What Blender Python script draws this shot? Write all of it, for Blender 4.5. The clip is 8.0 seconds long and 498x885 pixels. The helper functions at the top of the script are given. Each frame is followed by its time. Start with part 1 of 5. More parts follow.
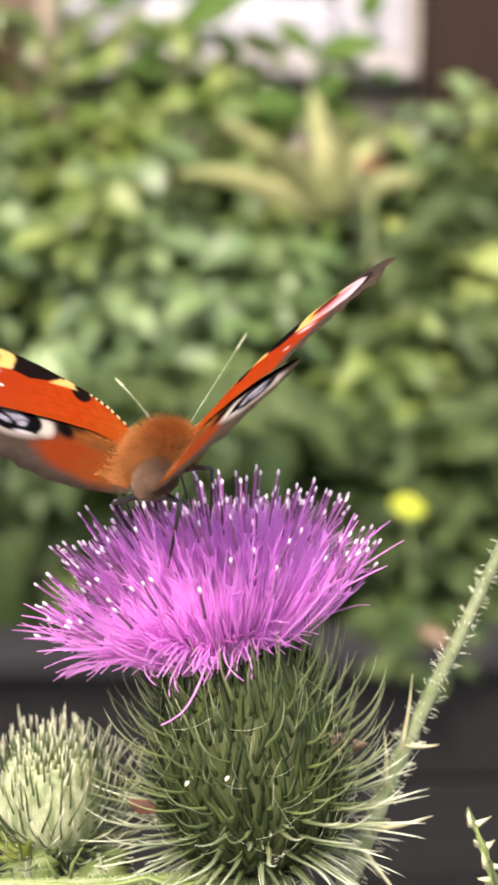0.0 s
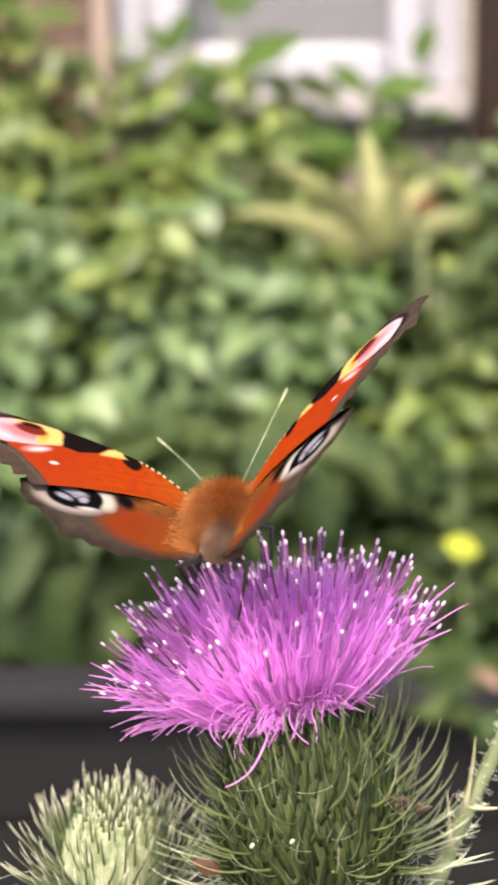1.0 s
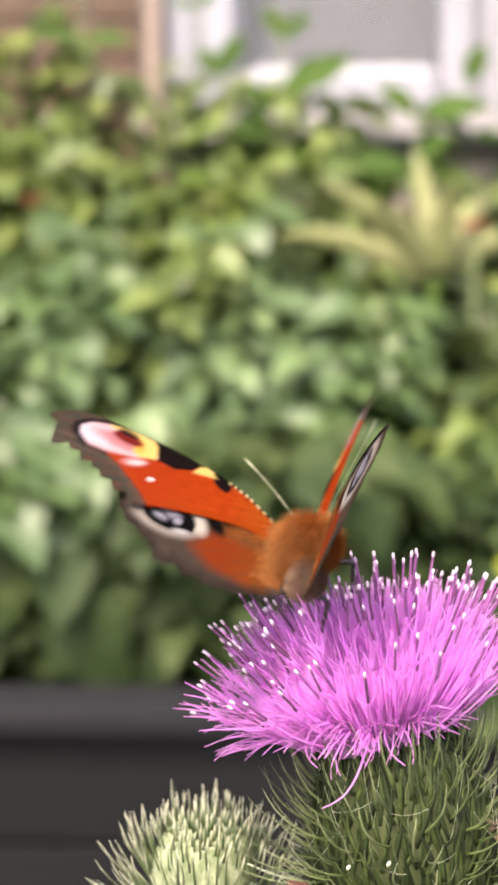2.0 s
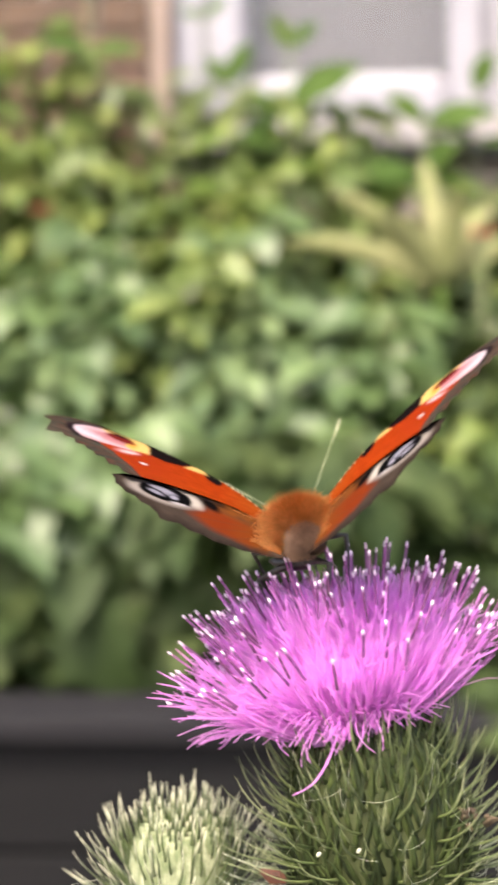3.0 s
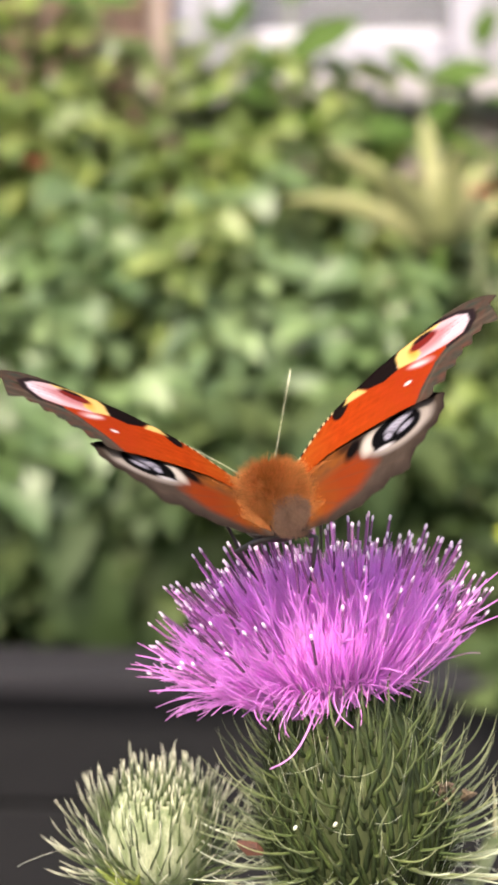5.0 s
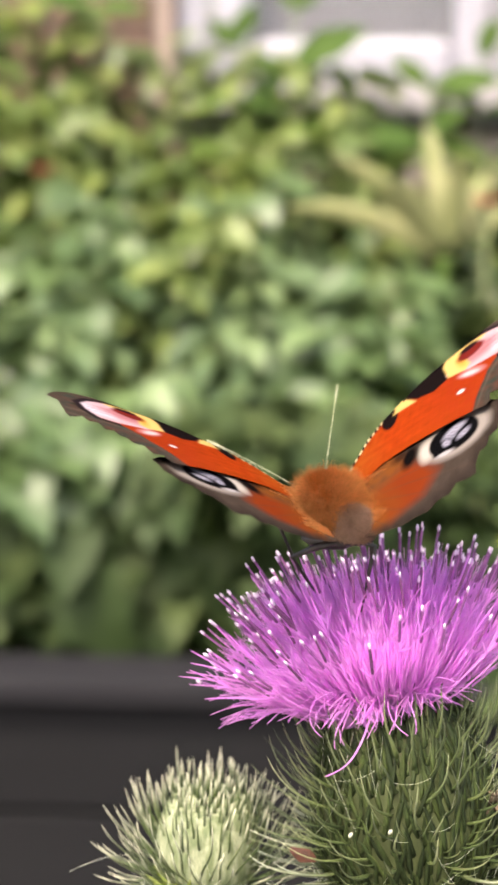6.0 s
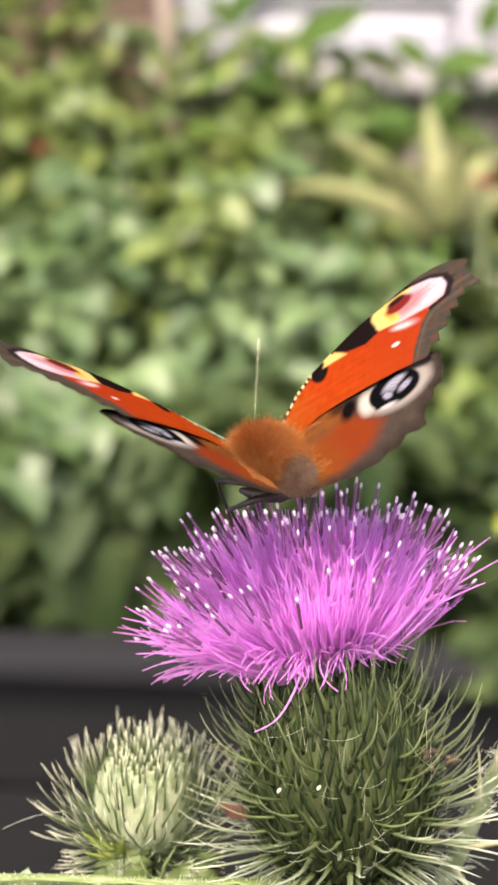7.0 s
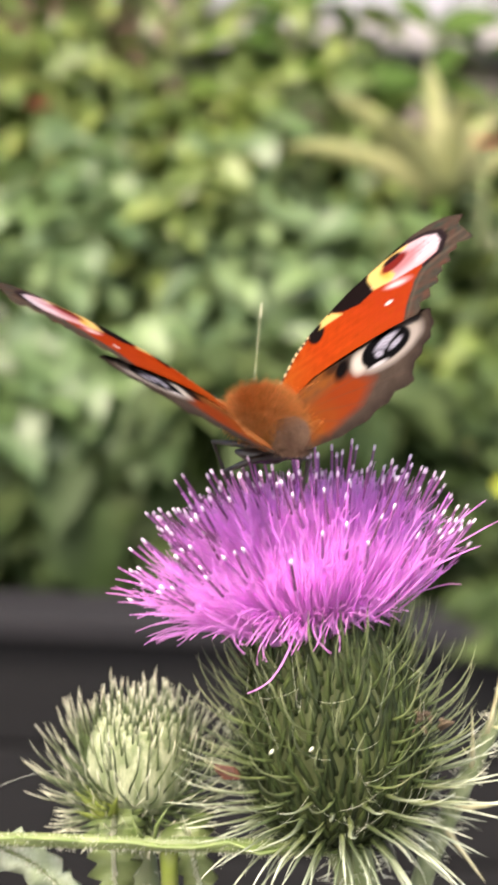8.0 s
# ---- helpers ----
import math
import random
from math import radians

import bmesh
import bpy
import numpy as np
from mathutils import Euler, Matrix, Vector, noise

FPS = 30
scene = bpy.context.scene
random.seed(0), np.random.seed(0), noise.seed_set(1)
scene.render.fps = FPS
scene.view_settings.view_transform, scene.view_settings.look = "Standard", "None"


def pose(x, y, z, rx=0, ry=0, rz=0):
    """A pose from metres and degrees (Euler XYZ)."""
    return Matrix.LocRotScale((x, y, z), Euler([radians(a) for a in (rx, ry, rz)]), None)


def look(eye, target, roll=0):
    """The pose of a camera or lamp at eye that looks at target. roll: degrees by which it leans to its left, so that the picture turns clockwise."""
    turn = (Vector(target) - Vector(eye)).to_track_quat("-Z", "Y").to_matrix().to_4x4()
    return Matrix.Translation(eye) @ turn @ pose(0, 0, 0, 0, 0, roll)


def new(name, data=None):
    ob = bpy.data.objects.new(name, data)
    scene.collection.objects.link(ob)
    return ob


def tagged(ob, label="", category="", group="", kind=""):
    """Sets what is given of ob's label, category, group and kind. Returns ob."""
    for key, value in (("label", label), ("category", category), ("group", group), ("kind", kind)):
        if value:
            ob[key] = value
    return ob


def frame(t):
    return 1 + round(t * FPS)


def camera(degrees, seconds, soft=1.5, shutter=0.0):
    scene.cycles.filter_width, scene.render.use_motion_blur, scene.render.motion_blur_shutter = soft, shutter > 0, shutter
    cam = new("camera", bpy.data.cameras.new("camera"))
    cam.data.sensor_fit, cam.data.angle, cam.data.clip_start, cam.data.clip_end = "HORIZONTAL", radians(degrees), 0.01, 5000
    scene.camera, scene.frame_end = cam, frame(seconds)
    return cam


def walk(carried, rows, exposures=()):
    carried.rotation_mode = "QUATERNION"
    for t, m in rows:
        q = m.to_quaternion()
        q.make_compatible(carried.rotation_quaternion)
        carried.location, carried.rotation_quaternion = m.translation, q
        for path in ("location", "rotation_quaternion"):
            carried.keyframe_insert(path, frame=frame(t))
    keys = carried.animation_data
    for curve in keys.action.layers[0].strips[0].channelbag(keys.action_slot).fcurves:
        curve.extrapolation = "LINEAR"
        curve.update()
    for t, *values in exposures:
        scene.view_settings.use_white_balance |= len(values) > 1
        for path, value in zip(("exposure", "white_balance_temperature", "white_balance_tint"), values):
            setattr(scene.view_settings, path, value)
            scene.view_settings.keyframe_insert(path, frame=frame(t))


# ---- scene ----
cam = camera(22, 8.0, soft=3.1, shutter=0.5)
# seconds, eye, target, roll
PATH = [
    (0, (0.00421, -0.15273, 0.79852), (0.02077, 0.34227, 0.73002), -0.12),
    (0.5, (0.00312, -0.15370, 0.79856), (0.01330, 0.34250, 0.73789), 0.41),
    (1, (0.00245, -0.15421, 0.80198), (-0.00081, 0.34281, 0.74760), -0.19),
    (1.5, (0.00003, -0.15440, 0.80135), (-0.01414, 0.34277, 0.75012), -0.22),
    (1.6, (0.00209, -0.15344, 0.80243), (-0.01453, 0.34371, 0.75177), -0.43),
    (1.7, (0.00414, -0.15382, 0.80421), (-0.01491, 0.34329, 0.75398), -0.63),
    (1.8, (0.00277, -0.15434, 0.80414), (-0.01737, 0.34283, 0.75498), -0.52),
    (1.9, (-0.00064, -0.15433, 0.80233), (-0.02129, 0.34297, 0.75469), -0.36),
    (2, (-0.00345, -0.15496, 0.80212), (-0.02478, 0.34241, 0.75562), -0.21),
    (2.2, (-0.00354, -0.15625, 0.80388), (-0.02769, 0.34090, 0.75629), -0.19),
    (3.3, (0.00802, -0.15550, 0.79892), (-0.01882, 0.34204, 0.75721), -0.66),
    (3.5, (0.01188, -0.15496, 0.80249), (-0.01669, 0.34192, 0.75451), -0.65),
    (4, (0.00308, -0.15571, 0.79904), (-0.02364, 0.34101, 0.74846), -0.11),
    (4.2, (0.00623, -0.15559, 0.79915), (-0.02406, 0.34056, 0.74518), -0.14),
    (5.3, (0.00252, -0.15389, 0.80306), (-0.02061, 0.34200, 0.74337), 0.26),
    (5.5, (0.00311, -0.15438, 0.80387), (-0.02406, 0.34147, 0.74558), 0.05),
    (6, (-0.00352, -0.15620, 0.80209), (-0.02771, 0.33998, 0.74528), 0.47),
    (6.5, (0.00655, -0.15501, 0.80271), (-0.01887, 0.34095, 0.74454), 0.29),
    (7, (0.00473, -0.15472, 0.79855), (-0.02003, 0.34062, 0.73505), 0.85),
    (7.5, (0.00906, -0.15393, 0.80088), (-0.01602, 0.34037, 0.72991), 0.84),
    (8, (0.00506, -0.15340, 0.79834), (-0.01852, 0.33983, 0.71982), 1.23),
]
walk(cam, [(t, look(eye, target, roll)) for t, eye, target, roll in PATH], [(0.0, 2.06, 7200, 12), (8.0, 2.04, 7200, 12)])
# a phone's small lens, focused on the flower: the garden behind it is out of focus
cam.data.dof.use_dof = True
cam.data.dof.focus_distance = 0.152
cam.data.dof.aperture_fstop = 34.0

# ---- light ----
SUN_UP, SUN_ROUND = 57.0, 203.0  # height, and compass angle from +y towards +x, in degrees
world = bpy.data.worlds.new("sky")
scene.world = world
world.use_nodes = True
sky = world.node_tree.nodes.new("ShaderNodeTexSky")
sky.sky_type = "NISHITA"
sky.sun_disc = False
sky.sun_elevation = radians(SUN_UP)
sky.sun_rotation = radians(SUN_ROUND)
sky.air_density, sky.dust_density = 0.7, 5.0
world.node_tree.links.new(sky.outputs[0], world.node_tree.nodes["Background"].inputs[0])
world.node_tree.nodes["Background"].inputs[1].default_value = 0.15
sun_data = bpy.data.lights.new("sun", "SUN")
sun_data.energy, sun_data.angle, sun_data.color = 1.14, radians(10.0), (1.0, 0.95, 0.87)
sun = new("sun", sun_data)
sun_way = Vector((math.sin(radians(SUN_ROUND)) * math.cos(radians(SUN_UP)), math.cos(radians(SUN_ROUND)) * math.cos(radians(SUN_UP)), math.sin(radians(SUN_UP))))
sun.matrix_basis = look(sun_way * 10, (0, 0, 0))


# ---- materials ----
def material(name, colour, rough=0.6, second=None, scale=200.0, amount=0.5, bump=0.0, bump_scale=0.0, metal=0.0, translucent=0.0, spread=None,
             attribute="", end=None, sheen=0.0, specular=0.5, coordinate="Object", stretch=(1, 1, 1)):
    """A surface: a base colour broken up by noise into a second one, a spread of value per piece, a blend towards end by a vertex value, and fine relief."""
    mat = bpy.data.materials.new(name)
    mat.use_nodes = True
    tree = mat.node_tree
    nodes, links = tree.nodes, tree.links
    shader = nodes["Principled BSDF"]
    shader.inputs["Roughness"].default_value = rough
    shader.inputs["Metallic"].default_value = metal
    shader.inputs["Specular IOR Level"].default_value = specular
    shader.inputs["Sheen Weight"].default_value = sheen
    place = nodes.new("ShaderNodeTexCoord")
    mapping = nodes.new("ShaderNodeMapping")
    mapping.inputs["Scale"].default_value = stretch
    links.new(place.outputs[coordinate], mapping.inputs["Vector"])

    def noise_node(size, detail=4.0):
        n = nodes.new("ShaderNodeTexNoise")
        n.inputs["Scale"].default_value, n.inputs["Detail"].default_value = size, detail
        links.new(mapping.outputs[0], n.inputs["Vector"])
        return n

    def mix(a, b, factor, kind="MIX"):
        m = nodes.new("ShaderNodeMix")
        m.data_type, m.blend_type = "RGBA", kind
        for socket, value in ((m.inputs[6], a), (m.inputs[7], b)):
            if isinstance(value, tuple):
                socket.default_value = (*value, 1)
            else:
                links.new(value, socket)
        if isinstance(factor, float):
            m.inputs[0].default_value = factor
        else:
            links.new(factor, m.inputs[0])
        return m.outputs[2]

    def ranged(value, a, b, c, d):
        r = nodes.new("ShaderNodeMapRange")
        for k, v in zip((1, 2, 3, 4), (a, b, c, d)):
            r.inputs[k].default_value = v
        links.new(value, r.inputs[0])
        return r.outputs[0]

    second = second or tuple(c * 0.6 for c in colour)
    coarse, fine = noise_node(scale), noise_node(scale * 6.3)
    colour_out = mix(colour, second, ranged(coarse.outputs[0], 0.35, 0.68, 0.0, amount * 1.4))
    colour_out = mix(colour_out, tuple(c * 0.75 for c in second), ranged(fine.outputs[0], 0.45, 0.75, 0.0, amount * 0.7))
    if attribute:
        along = nodes.new("ShaderNodeAttribute")
        along.attribute_name = attribute
        colour_out = mix(colour_out, end, along.outputs["Fac"])
    if spread:
        piece = nodes.new("ShaderNodeNewGeometry") if spread[0] == "island" else nodes.new("ShaderNodeObjectInfo")
        hsv = nodes.new("ShaderNodeHueSaturation")
        value = piece.outputs["Random Per Island"] if spread[0] == "island" else piece.outputs["Random"]
        links.new(ranged(value, 0, 1, 1 - spread[1], 1 + spread[1]), hsv.inputs["Value"])
        links.new(ranged(value, 0, 1, 0.5 + spread[2], 0.5 - spread[2]), hsv.inputs["Hue"])
        links.new(colour_out, hsv.inputs["Color"])
        colour_out = hsv.outputs[0]
    links.new(colour_out, shader.inputs["Base Color"])
    if bump:
        b = nodes.new("ShaderNodeBump")
        b.inputs["Strength"].default_value, b.inputs["Distance"].default_value = bump, 1.0 / (bump_scale or scale) * 0.3
        links.new(noise_node(bump_scale or scale * 4).outputs[0], b.inputs["Height"])
        links.new(b.outputs[0], shader.inputs["Normal"])
    if translucent:
        through_light = nodes.new("ShaderNodeBsdfTranslucent")
        links.new(colour_out, through_light.inputs[0])
        blend = nodes.new("ShaderNodeMixShader")
        blend.inputs[0].default_value = translucent
        links.new(shader.outputs[0], blend.inputs[1])
        links.new(through_light.outputs[0], blend.inputs[2])
        links.new(blend.outputs[0], nodes["Material Output"].inputs[0])
    return mat


def painted(name, rough=0.8, translucent=0.0):
    """The scales of a wing: the colour of each scale is kept in the mesh's colour layer, with a fine grain over it."""
    mat = material(name, (0.5, 0.5, 0.5), rough, scale=900.0, amount=0.0, bump=0.25, bump_scale=3500.0, specular=0.0)
    tree = mat.node_tree
    layer = tree.nodes.new("ShaderNodeVertexColor")
    layer.layer_name = "scales"
    tree.links.new(layer.outputs[0], tree.nodes["Principled BSDF"].inputs["Base Color"])
    return mat


corolla = material("corolla", (0.93, 0.49, 0.92), 0.5, (0.91, 0.42, 0.89), 400, 0.4, translucent=0.74, spread=("object", 0.10, 0.008), attribute="along", end=(0.95, 0.57, 0.96))
lobe = material("lobe", (0.94, 0.53, 0.94), 0.5, (0.92, 0.47, 0.91), 500, 0.4, translucent=0.76, spread=("island", 0.08, 0.008))
anther = material("anther", (0.13, 0.034, 0.125), 0.5, (0.27, 0.085, 0.25), 900, 0.5, spread=("object", 0.4, 0.02))
style_tip = material("style_tip", (0.76, 0.64, 0.76), 0.6, (0.66, 0.48, 0.68), 1500, 0.4, bump=0.4, bump_scale=4000)
bract_green = material("bract_green", (0.062, 0.088, 0.030), 0.45, (0.11, 0.14, 0.052), 350, 0.6, attribute="along", end=(0.74, 0.81, 0.64), spread=("object", 0.3, 0.015), translucent=0.12, specular=0.5)
spine_olive = material("spine_olive", (0.047, 0.072, 0.021), 0.42, (0.092, 0.125, 0.047), 350, 0.6, attribute="along", end=(0.40, 0.43, 0.26), spread=("object", 0.65, 0.02), specular=0.5)
scale_olive = material("scale_olive", (0.033, 0.052, 0.013), 0.65, (0.017, 0.027, 0.006), 600, 0.9, spread=("island", 0.55, 0.015), specular=0.25)
bud_green = material("bud_green", (0.040, 0.066, 0.018), 0.38, (0.075, 0.11, 0.036), 350, 0.6, attribute="along", end=(0.92, 0.92, 0.70), spread=("object", 0.3, 0.012), translucent=0.1, specular=0.6)
involucre_skin = material("involucre_skin", (0.028, 0.036, 0.012), 0.7, (0.055, 0.068, 0.025), 500, 0.8, bump=0.6, bump_scale=1500, stretch=(1, 1, 0.2), specular=0.2)
bud_skin = material("bud_skin", (0.36, 0.39, 0.25), 0.75, (0.16, 0.20, 0.10), 1100, 1.0, bump=1.0, bump_scale=2200, translucent=0.1, stretch=(1, 1, 0.15), specular=0.2)
bud_scale = material("bud_scale", (0.52, 0.56, 0.34), 0.6, (0.34, 0.40, 0.19), 700, 0.9, spread=("island", 0.25, 0.012), translucent=0.1)
stem_green = material("stem_green", (0.11, 0.155, 0.05), 0.5, (0.20, 0.235, 0.115), 300, 0.7, bump=0.5, bump_scale=900, stretch=(1, 1, 0.15))
rib_green = material("rib_green", (0.066, 0.10, 0.024), 0.55, (0.13, 0.165, 0.058), 260, 0.9, bump=0.6, bump_scale=900, stretch=(0.12, 1, 1))
rib_pale = material("rib_pale", (0.19, 0.225, 0.13), 0.6, (0.11, 0.145, 0.065), 400, 0.8, bump=0.6, bump_scale=1200)
thistle_leaf_green = material("thistle_leaf_green", (0.14, 0.21, 0.05), 0.5, (0.25, 0.31, 0.13), 250, 0.7, bump=0.5, bump_scale=700, translucent=0.3)
young_green = material("young_green", (0.15, 0.20, 0.03), 0.5, (0.22, 0.26, 0.06), 400, 0.6, translucent=0.3)
pale_leaf = material("pale_leaf", (0.38, 0.43, 0.32), 0.65, (0.25, 0.31, 0.19), 300, 0.8, bump=0.5, bump_scale=800, translucent=0.2)
hair_white = material("hair_white", (0.72, 0.74, 0.62), 0.5, (0.6, 0.62, 0.48), 800, 0.4, translucent=0.3)
spine_straw = material("spine_straw", (0.48, 0.47, 0.30), 0.4, (0.36, 0.34, 0.18), 800, 0.4)
dry_red = material("dry_red", (0.11, 0.034, 0.018), 0.8, (0.05, 0.02, 0.012), 900, 0.9, bump=0.6)
dry_brown = material("dry_brown", (0.035, 0.022, 0.012), 0.8, (0.11, 0.08, 0.045), 1200, 0.7, bump=0.4)
wing_scales = painted("wing_scales")
fur_brown = material("fur_brown", (0.53, 0.225, 0.066), 0.85, (0.43, 0.17, 0.046), 700, 0.5, spread=("island", 0.3, 0.01), attribute="along", end=(0.60, 0.30, 0.10), translucent=0.65)
fur_grey = material("fur_grey", (0.37, 0.24, 0.165), 0.85, (0.26, 0.16, 0.11), 700, 0.6, spread=("island", 0.3, 0.012), translucent=0.35)
body_dark = material("body_dark", (0.055, 0.028, 0.016), 0.6, (0.12, 0.06, 0.03), 900, 0.6, bump=0.4)
leg_black = material("leg_black", (0.011, 0.008, 0.007), 0.4, (0.03, 0.02, 0.015), 1500, 0.5)
antenna_pale = material("antenna_pale", (0.55, 0.57, 0.40), 0.45, (0.30, 0.30, 0.18), 2500, 0.9)
foliage_a = material("foliage_a", (0.109, 0.160, 0.035), 0.40, (0.157, 0.207, 0.068), 22, 0.6, translucent=0.3, spread=("island", 0.42, 0.02))
foliage_b = material("foliage_b", (0.068, 0.120, 0.037), 0.42, (0.098, 0.158, 0.062), 22, 0.6, translucent=0.28, spread=("island", 0.42, 0.015))
foliage_c = material("foliage_c", (0.108, 0.165, 0.030), 0.40, (0.150, 0.205, 0.054), 22, 0.6, translucent=0.35, spread=("island", 0.42, 0.02))
# green darkened below a leaf's own, to stand in for shade low in the bed
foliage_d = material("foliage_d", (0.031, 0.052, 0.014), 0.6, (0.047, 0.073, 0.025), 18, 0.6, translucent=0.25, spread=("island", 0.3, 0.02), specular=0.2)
shoot_green = material("shoot_green", (0.028, 0.060, 0.009), 0.7, (0.046, 0.086, 0.017), 18, 0.7, translucent=0.12, spread=("island", 0.35, 0.02), specular=0.12)
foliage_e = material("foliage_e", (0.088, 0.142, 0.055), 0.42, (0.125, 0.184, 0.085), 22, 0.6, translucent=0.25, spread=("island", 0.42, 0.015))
blade_green = material("blade_green", (0.20, 0.225, 0.085), 0.55, (0.27, 0.275, 0.13), 14, 0.7, translucent=0.2, spread=("island", 0.25, 0.012), specular=0.3)
withered = material("withered", (0.12, 0.085, 0.05), 0.8, (0.17, 0.125, 0.085), 30, 0.7, translucent=0.2, spread=("island", 0.3, 0.02))
yellow_leaf = material("yellow_leaf", (0.33, 0.37, 0.01), 0.5, (0.26, 0.33, 0.015), 40, 0.5, translucent=0.3)
soil = material("soil", (0.045, 0.033, 0.024), 0.95, (0.08, 0.06, 0.04), 18, 0.8, bump=1.0, bump_scale=60)
board_grey = material("board_grey", (0.0100, 0.0101, 0.0108), 0.8, (0.0135, 0.0136, 0.0143), 5, 0.7, bump=0.4, bump_scale=60, stretch=(0.15, 1, 1), spread=("object", 0.12, 0.0), specular=0.05)
cap_grey = material("cap_grey", (0.018, 0.018, 0.020), 0.7, (0.0135, 0.0135, 0.0155), 6, 0.7, bump=0.3, bump_scale=60, stretch=(0.15, 1, 1), specular=0.07)
brick_red = material("brick_red", (0.15, 0.088, 0.062), 0.9, (0.10, 0.06, 0.045), 25, 0.8, bump=0.7, bump_scale=120, spread=("object", 0.3, 0.02))
mortar = material("mortar", (0.30, 0.27, 0.23), 0.95, (0.22, 0.19, 0.16), 30, 0.7, bump=0.6, bump_scale=150)
frame_white = material("frame_white", (0.285, 0.285, 0.325), 0.4, (0.255, 0.255, 0.29), 5, 0.4, bump=0.05)
sill_white = material("sill_white", (0.29, 0.275, 0.29), 0.45, (0.24, 0.225, 0.23), 8, 0.6, bump=0.1)
reveal_cream = material("reveal_cream", (0.26, 0.20, 0.17), 0.8, (0.21, 0.158, 0.13), 12, 0.6, bump=0.3)
post_brown = material("post_brown", (0.020, 0.0125, 0.010), 0.75, (0.028, 0.018, 0.014), 6, 0.7, bump=0.3, stretch=(1, 1, 0.1), specular=0.08)
lead_grey = material("lead_grey", (0.055, 0.055, 0.06), 0.6, (0.04, 0.04, 0.045), 12, 0.6, bump=0.3)
curtain_grey = material("curtain_grey", (0.125, 0.12, 0.13), 0.9, (0.10, 0.096, 0.105), 15, 0.5, bump=0.3, bump_scale=300)
paving = material("paving", (0.20, 0.19, 0.17), 0.9, (0.13, 0.12, 0.11), 4, 0.8, bump=0.6, bump_scale=40)
red_petal = material("red_petal", (0.24, 0.035, 0.025), 0.5, (0.18, 0.03, 0.02), 80, 0.5, translucent=0.2)
glass = bpy.data.materials.new("glass")
glass.use_nodes = True
glass.node_tree.nodes["Principled BSDF"].inputs["Transmission Weight"].default_value = 1.0
glass.node_tree.nodes["Principled BSDF"].inputs["Roughness"].default_value = 0.02
glass.node_tree.nodes["Principled BSDF"].inputs["IOR"].default_value = 1.45


# ---- building helpers ----
class Geo:
    """Collects faces, each with a material's index, and a value per vertex."""

    def __init__(self):
        self.v, self.f, self.m, self.a = [], [], [], []

    def tube(self, points, radii, sides=5, mat=0, along=None, flat=1.0, wide=None, caps=True):
        """A round or flattened stalk through points. wide: the way in which it is broad."""
        points = [Vector(p) for p in points]
        start = len(self.v)
        count = len(points)
        for k, p in enumerate(points):
            ahead = (points[min(k + 1, count - 1)] - points[max(k - 1, 0)]).normalized()
            side = Vector(wide) if wide is not None else (Vector((0, 0, 1)) if abs(ahead.z) < 0.9 else Vector((1, 0, 0)))
            side = (side - ahead * side.dot(ahead)).normalized()
            over = ahead.cross(side)
            for s in range(sides):
                w = 2 * math.pi * s / sides
                self.v.append(tuple(p + (side * math.cos(w) + over * math.sin(w) * flat) * radii[k]))
                self.a.append(along[k] if along else 0.0)
        for k in range(count - 1):
            for s in range(sides):
                a, b = start + k * sides + s, start + k * sides + (s + 1) % sides
                self.f.append((a, b, b + sides, a + sides))
                self.m.append(mat)
        if caps:
            self.f += [tuple(range(start + sides - 1, start - 1, -1)), tuple(range(start + (count - 1) * sides, start + count * sides))]
            self.m += [mat, mat]

    def box(self, low, high, mat=0, bevel=0.0):
        b = bevel
        (x0, y0, z0), (x1, y1, z1) = low, high
        start = len(self.v)
        # a box with chamfered edges: three rings of eight corners
        corners = []
        for z, inset in ((z0, b), (z0 + b, 0.0), (z1 - b, 0.0), (z1, b)):
            c = inset
            corners.append([(x0 + c + b, y0 + c, z), (x1 - c - b, y0 + c, z), (x1 - c, y0 + c + b, z), (x1 - c, y1 - c - b, z),
                            (x1 - c - b, y1 - c, z), (x0 + c + b, y1 - c, z), (x0 + c, y1 - c - b, z), (x0 + c, y0 + c + b, z)])
        for ring in corners:
            self.v += ring
            self.a += [0.0] * 8
        for k in range(3):
            for s in range(8):
                a, d = start + 8 * k + s, start + 8 * k + (s + 1) % 8
                self.f.append((a, d, d + 8, a + 8))
                self.m.append(mat)
        self.f += [tuple(range(start + 7, start - 1, -1)), tuple(range(start + 24, start + 32))]
        self.m += [mat, mat]

    def add(self, vertices, faces, mat=0, along=0.0):
        start = len(self.v)
        self.v += [tuple(p) for p in vertices]
        self.a += [along] * len(vertices) if not isinstance(along, list) else along
        self.f += [tuple(start + i for i in face) for face in faces]
        self.m += [mat] * len(faces)

    def mesh(self, name, materials, smooth=True):
        me = bpy.data.meshes.new(name)
        me.from_pydata(self.v, [], self.f)
        for m in materials:
            me.materials.append(m)
        me.polygons.foreach_set("material_index", self.m)
        me.polygons.foreach_set("use_smooth", [smooth] * len(self.f))
        if any(self.a):
            me.attributes.new("along", "FLOAT", "POINT").data.foreach_set("value", self.a)
        me.update()
        return me


def part(name, geo, materials, parent, label="", smooth=True, kind=""):
    """One mesh object under a thing or a part."""
    materials = materials if isinstance(materials, (list, tuple)) else [materials]
    ob = new(name, geo.mesh(name, materials, smooth) if isinstance(geo, Geo) else geo)
    ob.parent = parent
    return tagged(ob, label=label, kind=kind)


def thing(name, label, category, place=(0, 0, 0), group=""):
    ob = new(name)
    ob.empty_display_size = 0.01
    ob.matrix_basis = pose(*place)
    return tagged(ob, label, category, group)


